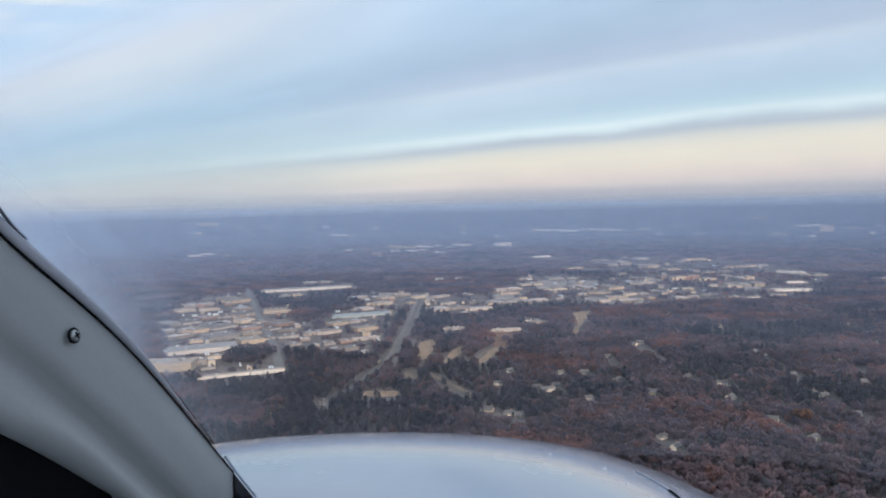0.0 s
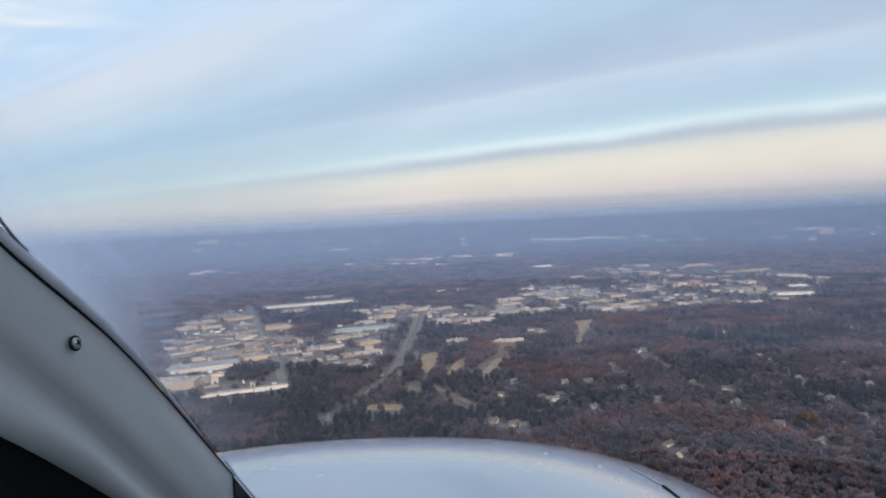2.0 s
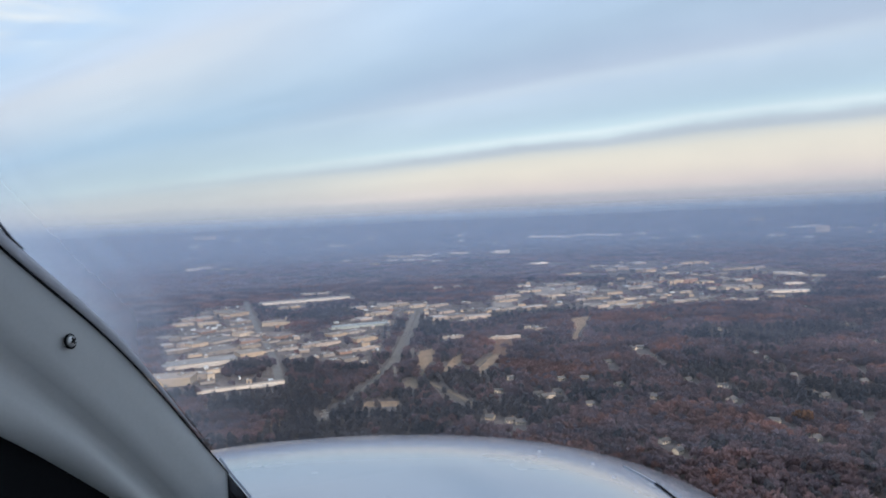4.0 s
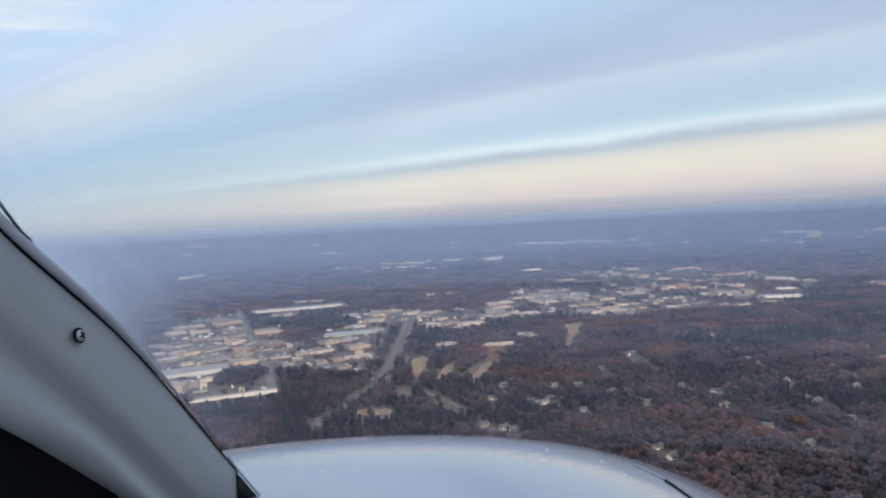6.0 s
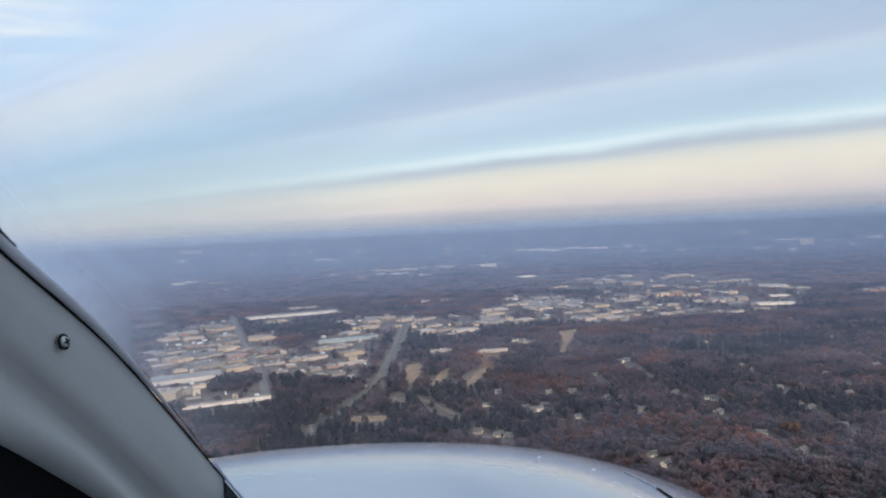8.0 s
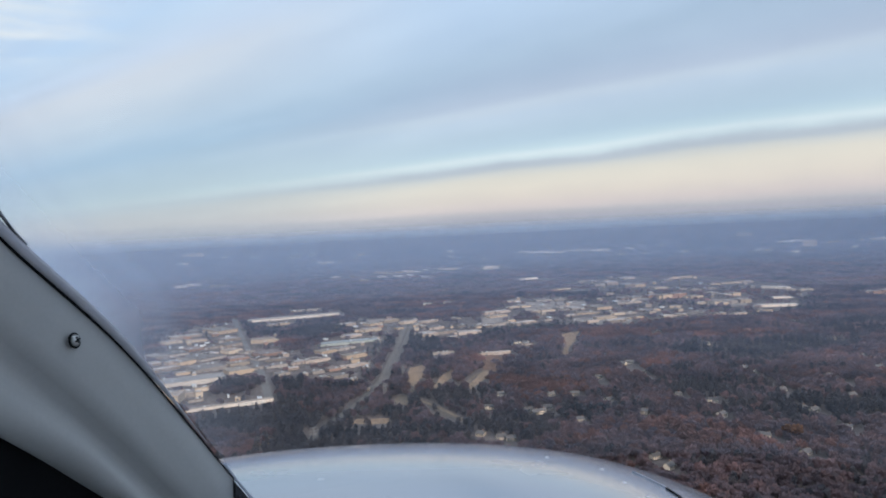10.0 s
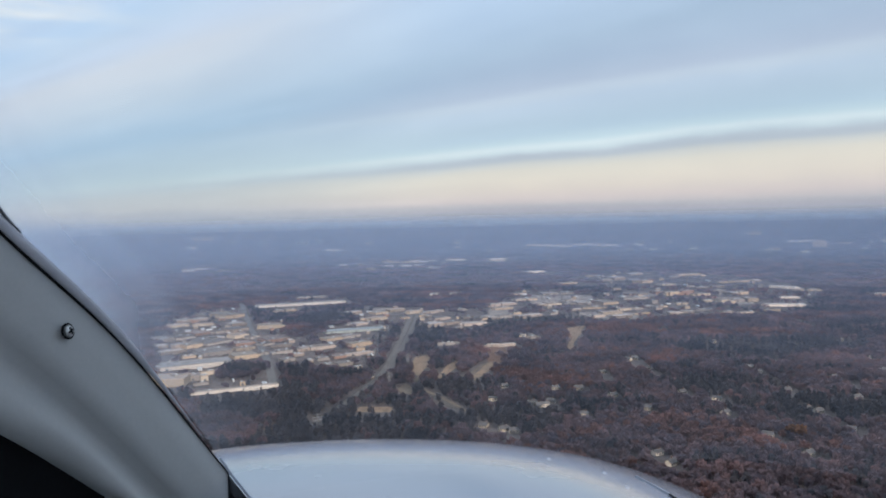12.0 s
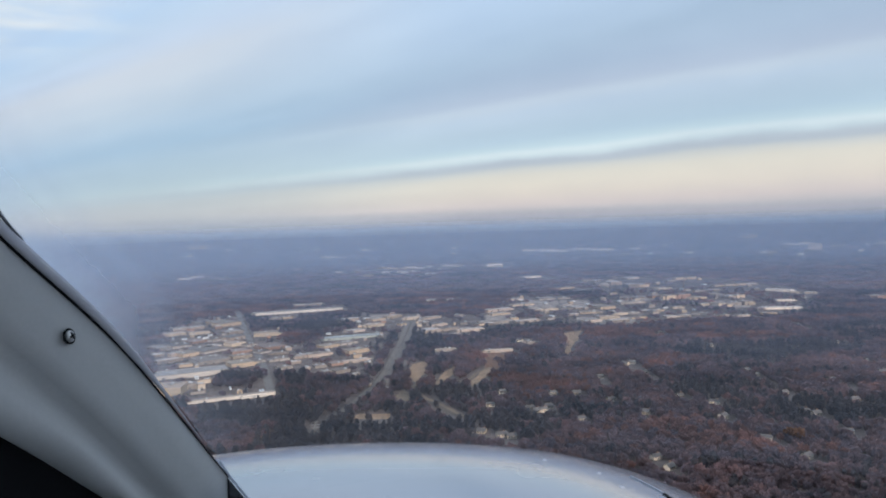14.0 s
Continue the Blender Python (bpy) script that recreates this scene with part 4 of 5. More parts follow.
# ---- the woods ----
def tree_shape(kind, level, chance):
    """One winter tree as vertices and triangles: a trunk with limbs, and a loose crown of many thin twig sprays with gaps. Height 1, crown about 0.8 across."""
    verts, faces = [], []

    def stem(p, q, r):
        o = len(verts)
        for c, rr in ((p, r), (q, r * 0.5)):
            for k in range(3):
                verts.append((c[0] + rr * math.cos(k * 2.1), c[1] + rr * math.sin(k * 2.1), c[2]))
        for k in range(3):
            i, j = o + k, o + (k + 1) % 3
            faces.extend(((i, j, j + 3), (i, j + 3, i + 3)))

    def spray(p, q, wide):
        """A fan of twigs from p to its tip q."""
        o = len(verts)
        a = chance.uniform(0, 6.28)
        dx, dy, dz = math.cos(a) * wide / 2, math.sin(a) * wide / 2, chance.uniform(-0.3, 0.3) * wide
        verts.extend(((p[0] - dx, p[1] - dy, p[2] - dz), (p[0] + dx, p[1] + dy, p[2] + dz), q))
        faces.append((o, o + 1, o + 2))

    if level == 0 or level == 1 and kind != "pine":
        stem((0, 0, -0.05), (0, 0, 0.62), 0.012 if kind == "pine" else 0.028)
    count = (72, 26, 9)[level]
    wide = (0.18, 0.24, 0.36)[level]
    for k in range(count):
        a = k * 2.4 + chance.uniform(-0.3, 0.3)
        if kind == "pine":
            h = 0.28 + 0.72 * (k + chance.random()) / count
            r = 0.3 * math.sqrt(max(0.02, 1 - ((h - 0.6) / 0.42) ** 2)) * chance.uniform(0.6, 1.2)
            spray((0.3 * r * math.cos(a), 0.3 * r * math.sin(a), h + 0.04), (r * math.cos(a), r * math.sin(a), h - 0.05 + chance.uniform(-0.04, 0.04)), wide * 1.3)
        else:
            r = 0.4 * math.sqrt(chance.random())
            top = 0.52 + 0.46 * math.sqrt(max(0.0, 1 - (r / 0.46) ** 2))
            h = top * chance.uniform(0.55, 1.0)
            tip = (r * math.cos(a), r * math.sin(a), h)
            root = (tip[0] * 0.72 + chance.uniform(-0.05, 0.05), tip[1] * 0.72 + chance.uniform(-0.05, 0.05), h - chance.uniform(0.1, 0.24))
            if level == 0 and k % 14 == 0:
                stem((0, 0, 0.34), root, 0.012)
            spray(root, tip, wide * chance.uniform(0.7, 1.4))
    return np.array(verts, np.float32), np.array(faces, np.int32)


# dark pine stands: two among the works, the others along the highway and in the valley
PINE_STANDS = ((-320, 1083, 36, 62), (-276, 1591, 60, 90), (-213, 875, 115, 110), (-225, 830, 75, 95), (-130, 770, 55, 45), (-232, 1000, 60, 70), (-59, 1414, 34, 160), (-137, 1279, 16, 200), (18, 944, 60, 40), (530, 1177, 160, 60), (403, 801, 120, 40))


def woods(near, far, spacing, level, seed, height):
    """Trees over a ring sector ahead, one mesh a species."""
    g = np.random.RandomState(seed)
    chance = random.Random(seed)
    half = far * math.sin(radians(46))
    xs, ys = np.meshgrid(np.arange(-half, half, spacing), np.arange(near * 0.6, far, spacing))
    xs = xs.ravel() + g.uniform(-0.5, 0.5, xs.size) * spacing
    ys = ys.ravel() + g.uniform(-0.5, 0.5, ys.size) * spacing
    r, a = np.hypot(xs, ys), np.degrees(np.arctan2(xs, ys))
    keep = (r > near) & (r < far) & (np.abs(a) < 42)
    xs, ys = xs[keep], ys[keep]
    drop = np.zeros(len(xs), bool)
    for outline, share in CLEAR:
        hit = inside(xs, ys, outline)
        drop |= hit & (g.rand(len(xs)) > share)
    for x, y, wide, deep, turn in FOOT:
        u = (xs - x) * math.cos(turn) + (ys - y) * math.sin(turn)
        v = -(xs - x) * math.sin(turn) + (ys - y) * math.cos(turn)
        # open ground on the sunny side too, so that the walls show
        yard = 7 if wide < 16 and math.hypot(x, y) < 1000 else 150 if math.hypot(x, y) > 2300 else 60 if math.hypot(x, y) > 1500 else 44
        drop |= (np.abs(u) < wide / 2 + 4) & (v < deep / 2 + 5) & (v > -deep / 2 - yard)
    for x, y, wide, deep in PINE_STANDS[:2]:
        drop &= ((xs - x) / wide) ** 2 + ((ys - y) / deep) ** 2 > 1
    xs, ys = xs[~drop], ys[~drop]
    belt = np.array([noise.noise((x / 160, y / 110, 0.5)) + 0.5 * noise.noise((x / 45, y / 45, 7.5)) for x, y in zip(xs, ys)])
    tone = np.array([noise.noise((x / 60, y / 48, 21.0)) for x, y in zip(xs, ys)])
    pick = belt + g.normal(0, 0.15, len(xs))
    for x, y, wide, deep in PINE_STANDS:
        pick += (0.95 if y > 1000 or x > 0 else 0.55) * np.exp(-((xs - x) / wide) ** 2 - ((ys - y) / deep) ** 2)
    species = np.where(pick > 0.34, 3, np.where(pick < -0.36, 1, np.where(g.rand(len(xs)) < 0.5, 0, 2)))
    for code, kind in enumerate(("brown_oak", "russet_oak", "bare_hardwood", "pine")):
        shapes = [tree_shape(kind, level, chance) for _ in range(10)]
        mine = np.nonzero(species == code)[0]
        which = g.randint(0, 10, len(mine))
        all_v, all_f, all_t, base = [], [], [], 0
        for k, (sv, sf) in enumerate(shapes):
            ids = mine[which == k]
            if not len(ids):
                continue
            n = len(ids)
            spin = g.uniform(0, 6.28, n)
            size = height * g.uniform(0.82, 1.15, n)
            wide = spacing * g.uniform(1.1, 2.1, n) * (0.9 if kind == "pine" else 1.0)
            vx = sv[None, :, 0] * np.cos(spin)[:, None] - sv[None, :, 1] * np.sin(spin)[:, None]
            vy = sv[None, :, 0] * np.sin(spin)[:, None] + sv[None, :, 1] * np.cos(spin)[:, None]
            x, y = xs[ids], ys[ids]
            v = np.stack([vx * wide[:, None] + x[:, None], vy * wide[:, None] + y[:, None], sv[None, :, 2] * size[:, None] + (np.array([rolling(p, q) for p, q in zip(x, y)]) - 1.0)[:, None]], -1)
            f = sf[None] + (base + np.arange(n) * len(sv))[:, None, None]
            all_v.append(v.reshape(-1, 3))
            all_t.append(np.repeat(np.clip(0.5 + 0.9 * tone[ids] + g.normal(0, 0.17, n), 0, 1), len(sv)))
            all_f.append(f.reshape(-1, 3))
            base += n * len(sv)
        if not all_v:
            continue
        v, f = np.concatenate(all_v), np.concatenate(all_f)
        me = bpy.data.meshes.new("woods")
        me.vertices.add(len(v))
        me.vertices.foreach_set("co", v.ravel())
        me.loops.add(f.size)
        me.loops.foreach_set("vertex_index", f.ravel())
        me.polygons.add(len(f))
        me.polygons.foreach_set("loop_start", np.arange(0, f.size, 3))
        me.update(calc_edges=True)
        me.validate()
        me.attributes.new("tone", "FLOAT", "POINT").data.foreach_set("value", np.concatenate(all_t))
        me.materials.append(CROWN[kind])
        tagged(new(kind + "_woods", me), {"pine": "dark green pine trees in winter woods", "russet_oak": "russet oaks with dead leaves still on", "brown_oak": "brown oaks in dense winter woodland", "bare_hardwood": "bare grey-brown hardwood trees in winter woods"}[kind], "woods", kind="stuff")


def lone_tree(x, y, tall):
    """A single tree that stands out by its colour: trunk with limbs, and a crown of leaf sprays."""
    root = tagged(new("tree"), "broad oak with bright orange autumn leaves", "tree")
    root.matrix_world = pose(x, y, 0)
    sv, sf = tree_shape("russet_oak", 0, random.Random(3))
    wood, leaf = [], []
    for f in sf:
        low = sv[f].min(0)
        (wood if len(set(f)) == 3 and np.ptp(sv[f][:, :2]) < 0.07 and low[2] < 0.4 else leaf).append(tuple(int(i) for i in f))
    for name, faces, mat in (("trunk", wood, BARK), ("crown", leaf, GOLD)):
        used = sorted({i for f in faces for i in f})
        slot = {i: k for k, i in enumerate(used)}
        ob = new(name, mesh_from(name, sv[used] * (tall * 1.1, tall * 1.1, tall), [tuple(slot[i] for i in f) for f in faces], mat))
        ob.parent = root


lone_tree(330, 710, 19)
lone_tree(326, 720, 16)
woods(430, 1150, 9.0, 0, 11, 12.2)
woods(1150, 2300, 11.0, 1, 12, 12)
woods(2300, 4900, 22.0, 2, 13, 10)

# ---- the aircraft ----
aircraft = new("light_aircraft")
aircraft.matrix_world = pose(0, 0, EYE, -0.559, -0.092, 0.004)
tagged(aircraft, "white light aircraft in flight, seen from inside its cockpit", "aircraft")


def cowl_height(x, y):
    u = x + 0.16
    s = (y - 0.5) / 0.75
    return -0.359 - 0.19 * u * u - 0.49 * u ** 4 + 0.072 * (1 - s ** 3)


verts, faces = [], []
NX, NY = 72, 64
for j in range(NY + 1):
    y = 0.74 + 1.16 * j / NY
    for i in range(NX + 1):
        x = -0.16 + 0.72 * (2 * i / NX - 1)
        verts.append((x, y, cowl_height(x, y)))
for j in range(NY):
    for i in range(NX):
        o = j * (NX + 1) + i
        faces.append((o, o + 1, o + NX + 2, o + NX + 1))
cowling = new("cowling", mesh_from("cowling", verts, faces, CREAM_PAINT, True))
cowling.parent = aircraft
tagged(cowling, "glossy white engine cowling reflecting the sky")
thick = cowling.modifiers.new("thickness", "SOLIDIFY")
thick.thickness, thick.offset = 0.004, -1


def strip(bm, line, width, lift, tall=0.0015):
    """A narrow raised strip that follows the cowling's surface."""
    rows = []
    for i, (x, y) in enumerate(line):
        x1, y1 = line[min(i + 1, len(line) - 1)]
        x0, y0 = line[max(i - 1, 0)]
        d = Vector((x1 - x0, y1 - y0, 0)).normalized()
        n = Vector((-d.y, d.x, 0)) * width / 2
        rows.append([bm.verts.new((x + k * n.x, y + k * n.y, cowl_height(x + k * n.x, y + k * n.y) + h)) for k, h in ((-1, lift - 0.002), (-1, lift + tall), (1, lift + tall), (1, lift - 0.002))])
    for a, b in zip(rows, rows[1:]):
        for k in range(3):
            bm.faces.new((a[k], a[k + 1], b[k + 1], b[k]))


bm = bmesh.new()
strip(bm, [(0.2765 + 0.0125 * k / 11, 0.98 - 0.11 * k / 11) for k in range(12)], 0.0032, 0.0005)
part("seam", bm, BLACK, cowling, "dark gap along the cowling door")
bm = bmesh.new()
strip(bm, [(0.252 + 0.0245 * k / 11, 1.06 - 0.08 * k / 11) for k in range(12)], 0.0025, 0.0003)
part("door_lip", bm, PALE_FITTING, cowling)
for x, y in ((0.2, 1.022), (0.215, 0.953), (0.23, 0.898), (0.13, 1.064), (0.245, 0.85)):
    bm = bmesh.new()
    bmesh.ops.create_cone(bm, cap_ends=True, segments=12, radius1=0.003, radius2=0.0022, depth=0.0008, matrix=pose(x, y, cowl_height(x, y) + 0.0006, 4, 8))
    part("fastener", bm, PALE_FITTING, cowling)

# window post: sections from the roof down to the glareshield, each from the glass edge to the cabin side
SECTIONS = (
    ((-0.372, 0.535, 0.088), (-0.371, 0.535, 0.074), (-0.369, 0.528, -0.008), (-0.369, 0.526, -0.033), (-0.370, 0.524, -0.076), (-0.368, 0.520, -0.105)),
    ((-0.356, 0.603, 0.019), (-0.358, 0.603, 0.007), (-0.359, 0.594, -0.058), (-0.360, 0.591, -0.082), (-0.361, 0.588, -0.124), (-0.360, 0.585, -0.148)),
    ((-0.302, 0.699, -0.095), (-0.307, 0.699, -0.102), (-0.312, 0.678, -0.162), (-0.318, 0.667, -0.172), (-0.328, 0.650, -0.182), (-0.337, 0.636, -0.194)),
    ((-0.236, 0.783, -0.251), (-0.238, 0.783, -0.254), (-0.266, 0.757, -0.276), (-0.279, 0.740, -0.271), (-0.297, 0.707, -0.257), (-0.309, 0.685, -0.246)),
    ((-0.253, 0.830, -0.371), (-0.255, 0.830, -0.371), (-0.257, 0.829, -0.376), (-0.268, 0.829, -0.384), (-0.294, 0.829, -0.394), (-0.325, 0.829, -0.405)),
)


def along(t, k):
    """Point k of the post's section at t, 0 to 4, on a smooth line; straight on above."""
    if t < 0:
        top, second = Vector(SECTIONS[0][k]), Vector(SECTIONS[1][k])
        return top + (top - second) * -t
    i = min(int(t), 3)
    u = t - i
    p = [Vector(SECTIONS[min(max(j, 0), 4)][k]) for j in (i - 1, i, i + 1, i + 2)]
    if i == 3:
        return p[1].lerp(p[2], u)  # the foot goes straight down
    if i == 2:
        p[3] = 2 * p[2] - p[1]
    return 0.5 * (2 * p[1] + (p[2] - p[0]) * u + (2 * p[0] - 5 * p[1] + 4 * p[2] - p[3]) * u * u + (3 * p[1] - p[0] - 3 * p[2] + p[3]) * u ** 3)


def post_row(t):
    """The trim's cross-section at t: flat face, shallow hollow, swell, and a rounded edge that turns away."""
    e, a, b, c, d = (along(t, k) for k in (1, 2, 3, 4, 5))
    away = Vector((-0.7, 0.7, -0.1)).normalized()
    toward = -away
    back = Vector((-0.2, 1.0, -0.1)).normalized()
    soft_edge = min(1.0, max(0.0, t - 1.2))
    deep = 0.8 + 0.2 * min(1.0, max(0.0, t - 1.0))
    row = [e + away * 0.02, e + away * 0.004, e, e.lerp(a, 0.5), e.lerp(a, 0.85), a + away * 0.0015, a.lerp(b, 0.5) + away * 0.007 * deep, b + away * (0.015 + 0.0025 * soft_edge) * deep, b.lerp(c, 0.35) + away * (0.0125 + 0.003 * soft_edge) * deep, b.lerp(c, 0.7) + away * 0.004, c + away * 0.001, c.lerp(d, 0.4) + away * (0.003 + 0.001 * soft_edge), c.lerp(d, 0.7) + away * (0.008 + 0.004 * soft_edge), c.lerp(d, 0.9) + away * (0.015 + 0.008 * soft_edge), d + away * (0.019 + 0.017 * soft_edge), d + away * (0.036 + 0.02 * soft_edge) + back * 0.01, d + back * (0.06 + 0.02 * soft_edge)]
    return row


bm = bmesh.new()
rows = [[bm.verts.new(p) for p in post_row(9 * k / 144 - 5)] for k in range(145)]
for r0, r1 in zip(rows, rows[1:]):
    for k in range(len(r0) - 1):
        bm.faces.new((r0[k], r0[k + 1], r1[k + 1], r1[k]))
post = part("window_post", bm, TRIM, aircraft, "grey moulded windshield post trim", True)
bm = bmesh.new()
rows = []
for k in range(113):
    t = 7.75 * k / 112 - 5
    e, a = along(t, 0), along(t, 1)
    mid, r = (e + a) / 2, (e - a).length / 2 * min(1.0, (2.8 - t) * 1.4)
    side_way = (e - a).normalized() if (e - a).length > 1e-5 else Vector((0.7, 0, 0.7))
    near = Vector((0.25, -1.0, 0.1)).normalized()
    rows.append([bm.verts.new(mid + side_way * r * math.cos(q) + near * r * 0.9 * math.sin(q)) for q in [2 * math.pi * i / 12 for i in range(12)]])
for r0, r1 in zip(rows, rows[1:]):
    for k in range(12):
        bm.faces.new((r0[k], r0[(k + 1) % 12], r1[(k + 1) % 12], r1[k]))
part("window_seal", bm, SEAL, post, "grey rubber bead along the glass", True)

bm = bmesh.new()
rows = []
for k in range(57):
    t = 3.5 * k / 56
    p = along(t, 1) + Vector((0.0004, -0.001, -0.0004))
    r = max(0.0009, 0.0019 * min(1.0, (2.8 - t) * 0.8))
    rows.append([bm.verts.new(p + Vector((r * math.cos(q) * 0.7, 0.4 * r * math.sin(q + 0.8), r * math.sin(q)))) for q in [2 * math.pi * i / 8 for i in range(8)]])
for r0, r1 in zip(rows, rows[1:]):
    for k in range(8):
        bm.faces.new((r0[k], r0[(k + 1) % 8], r1[(k + 1) % 8], r1[k]))
part("seal_gap", bm, BLACK, post, "dark gap beside the rubber bead", True)

bm = bmesh.new()
rows = []
for k in range(25):
    t = 1.17 * k / 24
    off = min(0.004, 0.0155 * max(0.0, 1.1 - t))
    p = along(t, 0) + Vector((off * 0.8, 0.001, off * 0.8))
    r = 0.0013
    rows.append([bm.verts.new(p + Vector((r * math.cos(q), 0.5 * r * math.cos(q), r * math.sin(q)))) for q in [2 * math.pi * i / 8 for i in range(8)]])
for r0, r1 in zip(rows, rows[1:]):
    for k in range(8):
        bm.faces.new((r0[k], r0[(k + 1) % 8], r1[(k + 1) % 8], r1[k]))
part("outer_strip", bm, BLACK, post, "black outer weather strip", True)

# screw with a cross recess
screw_at = Vector((-0.3295, 0.6492, -0.0834))
face = Vector((0.95, -0.2, 0.16)).normalized()
turn = face.to_track_quat("Z", "Y").to_matrix().to_4x4()
bm = bmesh.new()
bmesh.ops.create_cone(bm, cap_ends=True, segments=20, radius1=0.0068, radius2=0.0072, depth=0.0012, matrix=Matrix.Translation(screw_at) @ turn)
washer = part("screw", bm, BLACK, post, "dark cup washer with a bright screw")
bm = bmesh.new()
bmesh.ops.create_uvsphere(bm, u_segments=18, v_segments=8, radius=0.0055, matrix=Matrix.Translation(screw_at + face * 0.001) @ turn @ Matrix.Diagonal((1, 1, 0.5, 1)))
part("screw_head", bm, STEEL, washer, "bright steel screw head", True)
bm = bmesh.new()
for spin in (20, 110):
    bmesh.ops.create_cube(bm, size=1, matrix=Matrix.Translation(screw_at + face * 0.0036) @ turn @ pose(0, 0, 0, 0, 0, spin) @ Matrix.Diagonal((0.006, 0.0014, 0.0012, 1)))
part("recess", bm, BLACK, washer)

# glareshield: black pad under the glass, its rim curving away
bm = bmesh.new()
pad = [Vector(p) for p in ((-0.259, 0.815, -0.250), (-0.246, 0.811, -0.267), (-0.226, 0.808, -0.291), (-0.203, 0.805, -0.319), (-0.13, 0.80, -0.40), (0.2, 0.78, -0.47), (0.7, 0.76, -0.55))]
rows = [[bm.verts.new(q) for q in (p, p + Vector((-0.004, -0.01, -0.004)), p + Vector((-0.06, -0.05, -0.09)), p + Vector((-0.1, -0.2, -0.16)))] for p in pad]
for r0, r1 in zip(rows, rows[1:]):
    for k in range(3):
        bm.faces.new((r0[k], r0[k + 1], r1[k + 1], r1[k]))
part("glareshield", bm, BLACK, aircraft, "matt black glareshield pad")
bm = bmesh.new()
rows = [[bm.verts.new(p + Vector(o)) for o in ((0.0, 0.002, 0.0), (0.0012, 0.003, 0.0015), (0.003, 0.004, 0.0))] for p in pad]
for r0, r1 in zip(rows, rows[1:]):
    for k in range(2):
        bm.faces.new((r0[k], r0[k + 1], r1[k + 1], r1[k]))
part("windshield_sill", bm, CREAM_PAINT, aircraft, "thin white sill under the windshield")

# windshield: one bowed pane from the post across to the other side
GLASS = bpy.data.materials.new("veiled_windshield")
GLASS.use_nodes = True
n = Nodes(GLASS.node_tree)
rim_place = n.add("ShaderNodeAttribute")
rim_place.attribute_name = "edge"
spot = n.add("ShaderNodeTexCoord").outputs["Object"]
rim_noise = n.noise(spot, 14.0, 6.0, 0.6)
# milky tint beside the post stands in for glare on the glass
rim = n.ramp(rim_place.outputs["Fac"], [(0.0, (0.5, 0.5, 0.5, 1)), (0.018, (0.32, 0.32, 0.32, 1)), (0.032, (0.19, 0.19, 0.19, 1)), (0.04, (0.23, 0.23, 0.23, 1)), (0.055, (0.085, 0.085, 0.085, 1)), (0.09, (0.02, 0.02, 0.02, 1)), (0.15, (0.0, 0.0, 0.0, 1))])
# a wiped smear beside the foot of the post
apart = n.add("ShaderNodeVectorMath")
apart.operation = "DISTANCE"
n.link(spot, apart.inputs[0])
apart.inputs[1].default_value = (-0.240, 0.756, -0.181)
smear = n.ramp(n.math("DIVIDE", apart.outputs["Value"], 0.06), [(0.0, (0.055, 0.055, 0.055, 1)), (0.55, (0.05, 0.05, 0.05, 1)), (0.72, (0.022, 0.022, 0.022, 1)), (1.0, (0, 0, 0, 1))])
rim = n.math("ADD", rim, n.math("MULTIPLY", smear, n.math("ADD", n.math("MULTIPLY", n.noise(spot, 60.0, 4.0), 0.9), 0.4)))
# the even 0.042 over the whole pane stands in for haze outside
veil_share = n.math("ADD", n.math("MULTIPLY", rim, n.math("ADD", n.math("MULTIPLY", rim_noise, 0.8), 0.5)), 0.042)
veil = n.add("ShaderNodeBsdfTranslucent")
veil.inputs[0].default_value = (0.76, 0.8, 0.93, 1)
clear_glass = n.add("ShaderNodeBsdfTransparent")
clear_glass.inputs[0].default_value = (0.98, 0.985, 0.99, 1)
mixer = n.add("ShaderNodeMixShader")
n.link(veil_share, mixer.inputs[0])
n.link(clear_glass.outputs[0], mixer.inputs[1])
n.link(veil.outputs[0], mixer.inputs[2])
n.link(mixer.outputs[0], n.add("ShaderNodeOutputMaterial").inputs[0])
verts, faces, edge = [], [], []
for j in range(91):
    t = 9 * j / 90 - 5
    e = along(t, 0)
    far_side = Vector((0.75, e.y - 0.02, e.z + 0.02))
    for i in range(33):
        u = i / 32
        p = e.lerp(far_side, u) + Vector((0, 0.16 * math.sin(math.pi * u), 0.05 * math.sin(math.pi * u)))
        verts.append(p)
        edge.append(u + max(0.0, t - 1.8) * 0.07 + max(0.0, t - 2.85) * 0.5)
for j in range(90):
    for i in range(32):
        o = j * 33 + i
        faces.append((o, o + 1, o + 34, o + 33))
me = mesh_from("windshield", verts, faces, GLASS, True)
me.attributes.new("edge", "FLOAT", "POINT").data.foreach_set("value", edge)
windshield = new("windshield", me)
windshield.parent = aircraft
tagged(windshield, "curved clear windshield, smeared, with haze and edge glare tinted in")
windshield.visible_shadow = False

# fuselage round the pilot, with its side windows left open, and the sides, belly and nose of the cowling
def loft(sections, keep):
    """A skin through closed sections; keep says which faces stay."""
    bm = bmesh.new()
    rows = [[bm.verts.new(p) for p in section] for section in sections]
    count = len(rows[0])
    for r0, r1 in zip(rows, rows[1:]):
        for k in range(count):
            quad = (r0[k], r0[(k + 1) % count], r1[(k + 1) % count], r1[k])
            if keep(sum((v.co for v in quad), Vector()) / 4):
                bm.faces.new(quad)
    return bm, rows


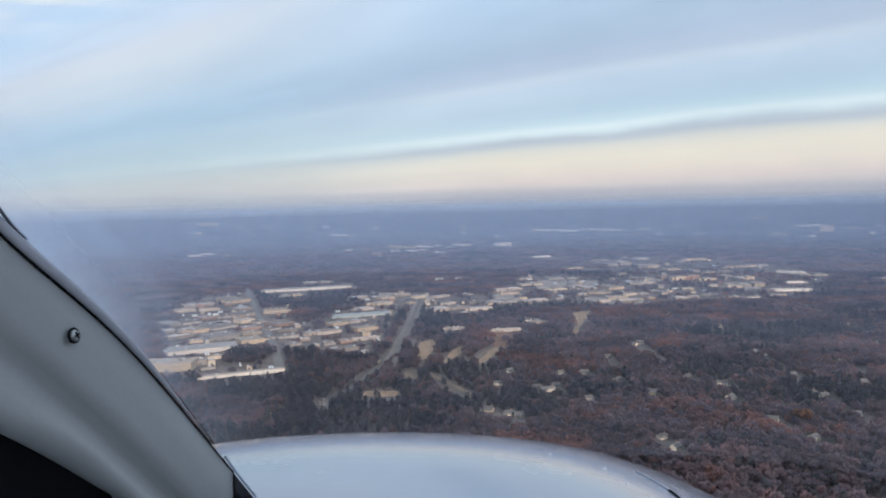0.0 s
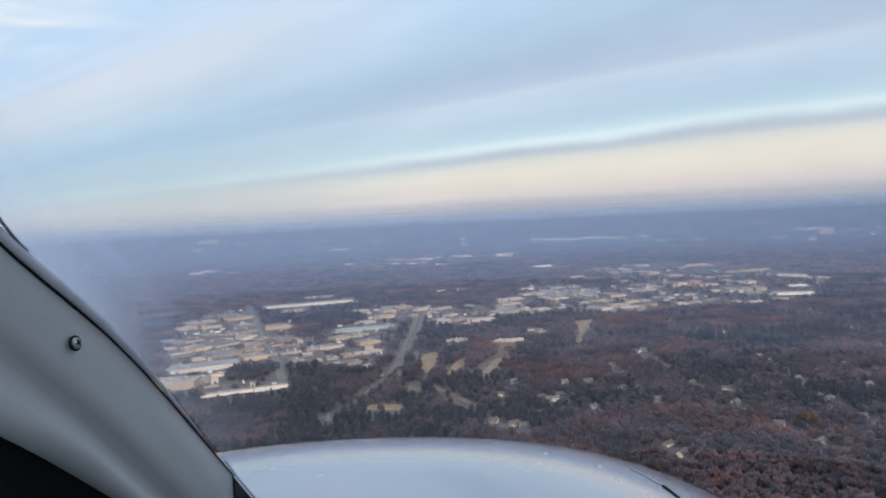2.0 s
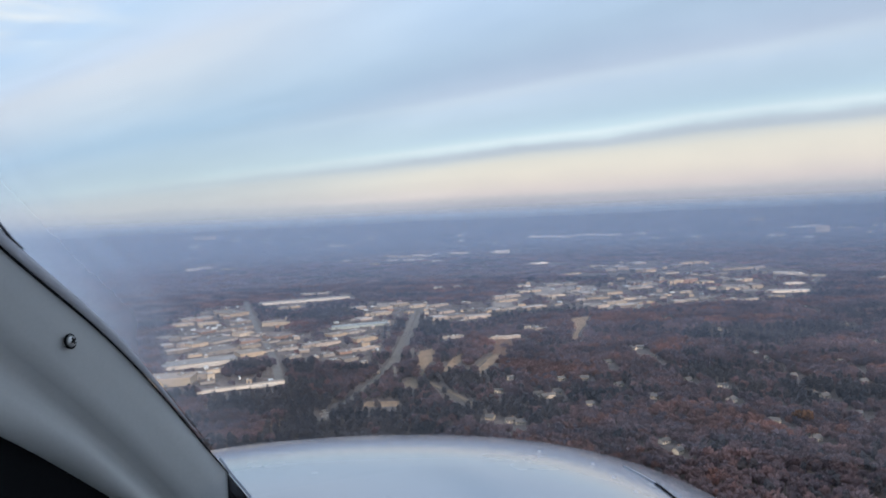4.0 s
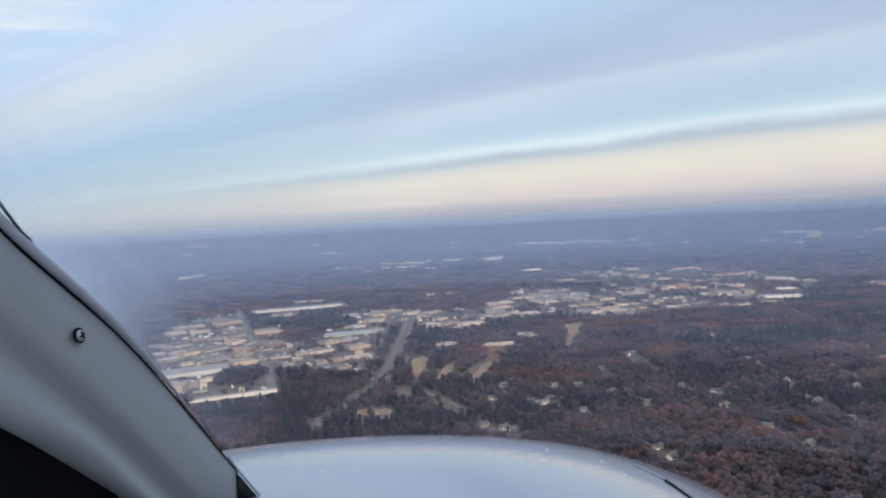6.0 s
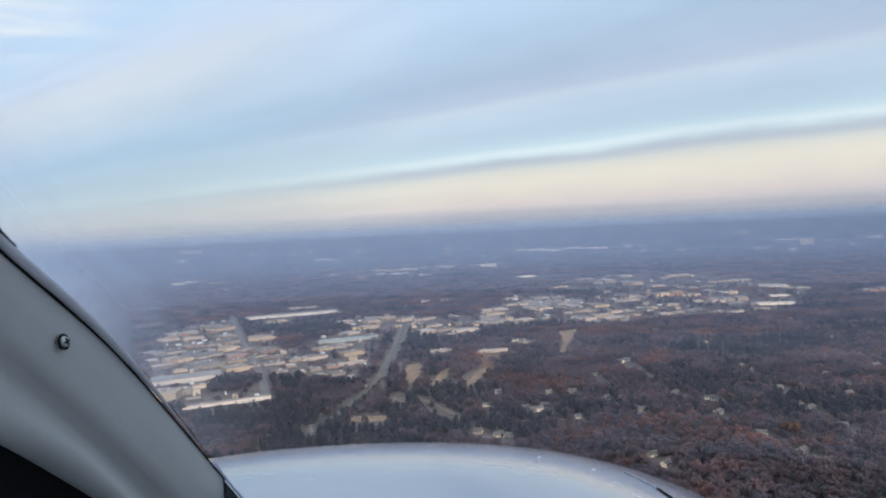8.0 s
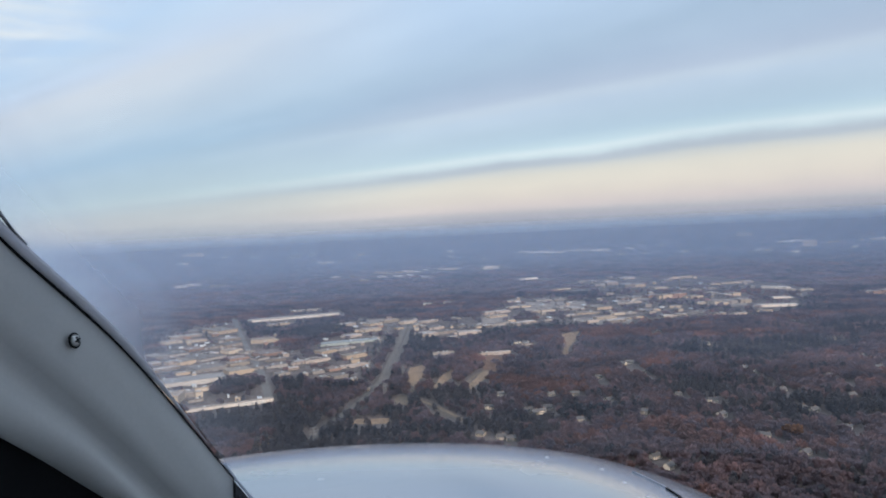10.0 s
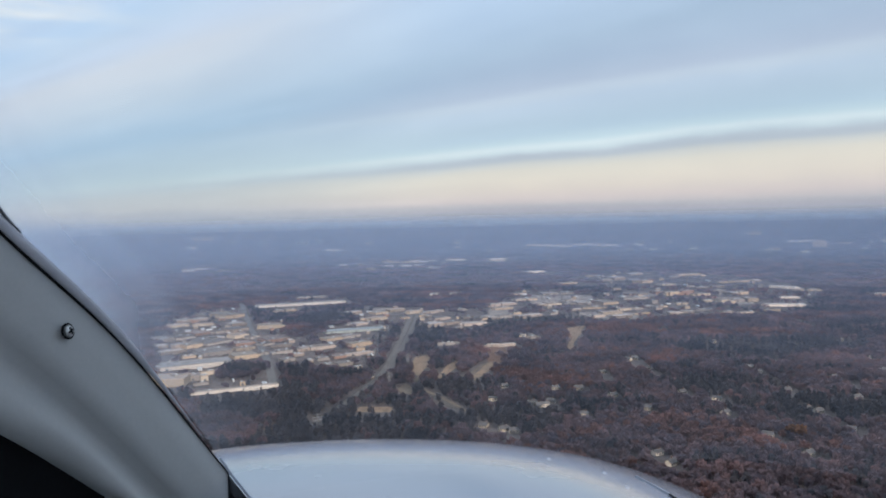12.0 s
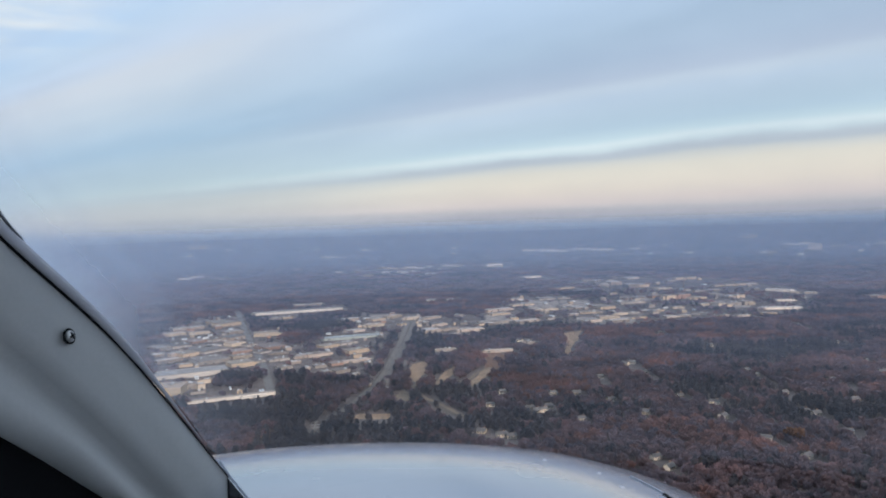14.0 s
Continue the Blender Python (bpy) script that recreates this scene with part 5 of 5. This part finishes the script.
def ring(y, scale, middle):
    out = []
    for k in range(56):
        a = 2 * math.pi * k / 56
        c, d = math.cos(a), math.sin(a)
        out.append((-0.06 + 0.6 * scale * math.copysign(abs(c) ** 0.55, c), y, middle + 0.72 * scale * math.copysign(abs(d) ** 0.6, d)))
    return out


def solid(p):
    if p.y > 0.46 and p.z > -0.42:
        return False
    window = -0.36 < p.z < 0.33 and abs(p.x + 0.06) > 0.45
    return not (window and (-0.38 < p.y < 0.46 or -0.95 < p.y < -0.48))


stations = [(0.74 - 0.06 * k, 1.0) for k in range(38)] + [(-1.58, 0.97), (-1.68, 0.9), (-1.76, 0.76), (-1.8, 0.5)]
bm, rows = loft([ring(y, f, -0.28 - 0.1 * (1 - f)) for y, f in stations], solid)
bm.faces.new(rows[-1])
bmesh.ops.delete(bm, geom=[v for v in bm.verts if not v.link_faces], context="VERTS")
fuselage = part("fuselage", bm, LINER, aircraft, "plain white cabin shell with open side windows", True)
skin = fuselage.modifiers.new("thickness", "SOLIDIFY")
skin.thickness, skin.offset = 0.02, 1
bm = bmesh.new()
box(bm, -0.06, 0.66, -0.96, 1.1, 0.02, 0.42)
part("firewall", bm, BLACK, aircraft)


def cowl_ring(y, shrink):
    """The cowling's sides and belly below its upper skin."""
    left, right = (-0.88, cowl_height(-0.88, y)), (0.56, cowl_height(0.56, y))
    low = [left, (-0.9, left[1] - 0.08), (-0.89, -0.85), (-0.8, -0.96), (-0.5, -1.0), (-0.16, -1.01), (0.18, -1.0), (0.48, -0.96), (0.57, -0.85), (0.58, right[1] - 0.08), right]
    middle = Vector((-0.16, y, -0.8))
    return [middle.lerp(Vector((x, y, min(z, right[1]) if 0 < k < 10 else z)), shrink) for k, (x, z) in enumerate(low)]


bm = bmesh.new()
rows = [[bm.verts.new(p) for p in cowl_ring(0.74 + 1.16 * k / 16, 1.0)] for k in range(17)]
for r0, r1 in zip(rows, rows[1:]):
    for k in range(10):
        bm.faces.new((r0[k], r0[k + 1], r1[k + 1], r1[k]))
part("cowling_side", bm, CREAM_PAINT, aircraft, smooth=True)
bm = bmesh.new()
edge_x = [-0.88 + 1.44 * k / 24 for k in range(25)]
rim = [Vector((x, 1.9, cowl_height(x, 1.9))) for x in edge_x] + [Vector(p) for p in reversed(cowl_ring(1.9, 1.0)[1:-1])]
rows = []
for deep, f in ((0.0, 1.0), (0.05, 0.95), (0.09, 0.84), (0.11, 0.6), (0.115, 0.3)):
    rows.append([bm.verts.new(Vector((-0.16, 1.9, -0.92)).lerp(p, f) + Vector((0, deep, 0))) for p in rim])
for r0, r1 in zip(rows, rows[1:]):
    for k in range(len(rim)):
        bm.faces.new((r0[k], r0[(k + 1) % len(rim)], r1[(k + 1) % len(rim)], r1[k]))
bm.faces.new(rows[-1])
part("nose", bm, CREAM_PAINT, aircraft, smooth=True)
bm = bmesh.new()
rows = []
for k in range(33):
    d = along(4 * k / 32, 5)
    low = min(1.0, k / 13)
    rows.append([bm.verts.new(d + Vector(o)) for o in ((-0.03 + 0.03 * low, 0.04 + 0.01 * low, -0.012 + 0.032 * low), (-0.03, 0.03, -0.03), (-0.10, -0.02, -0.16), (-0.16, -0.1, -0.45))])
for r0, r1 in zip(rows, rows[1:]):
    for k in range(3):
        bm.faces.new((r0[k], r0[k + 1], r1[k + 1], r1[k]))
part("side_panel", bm, BLACK, aircraft, "plain black sheet under the post trim", True)
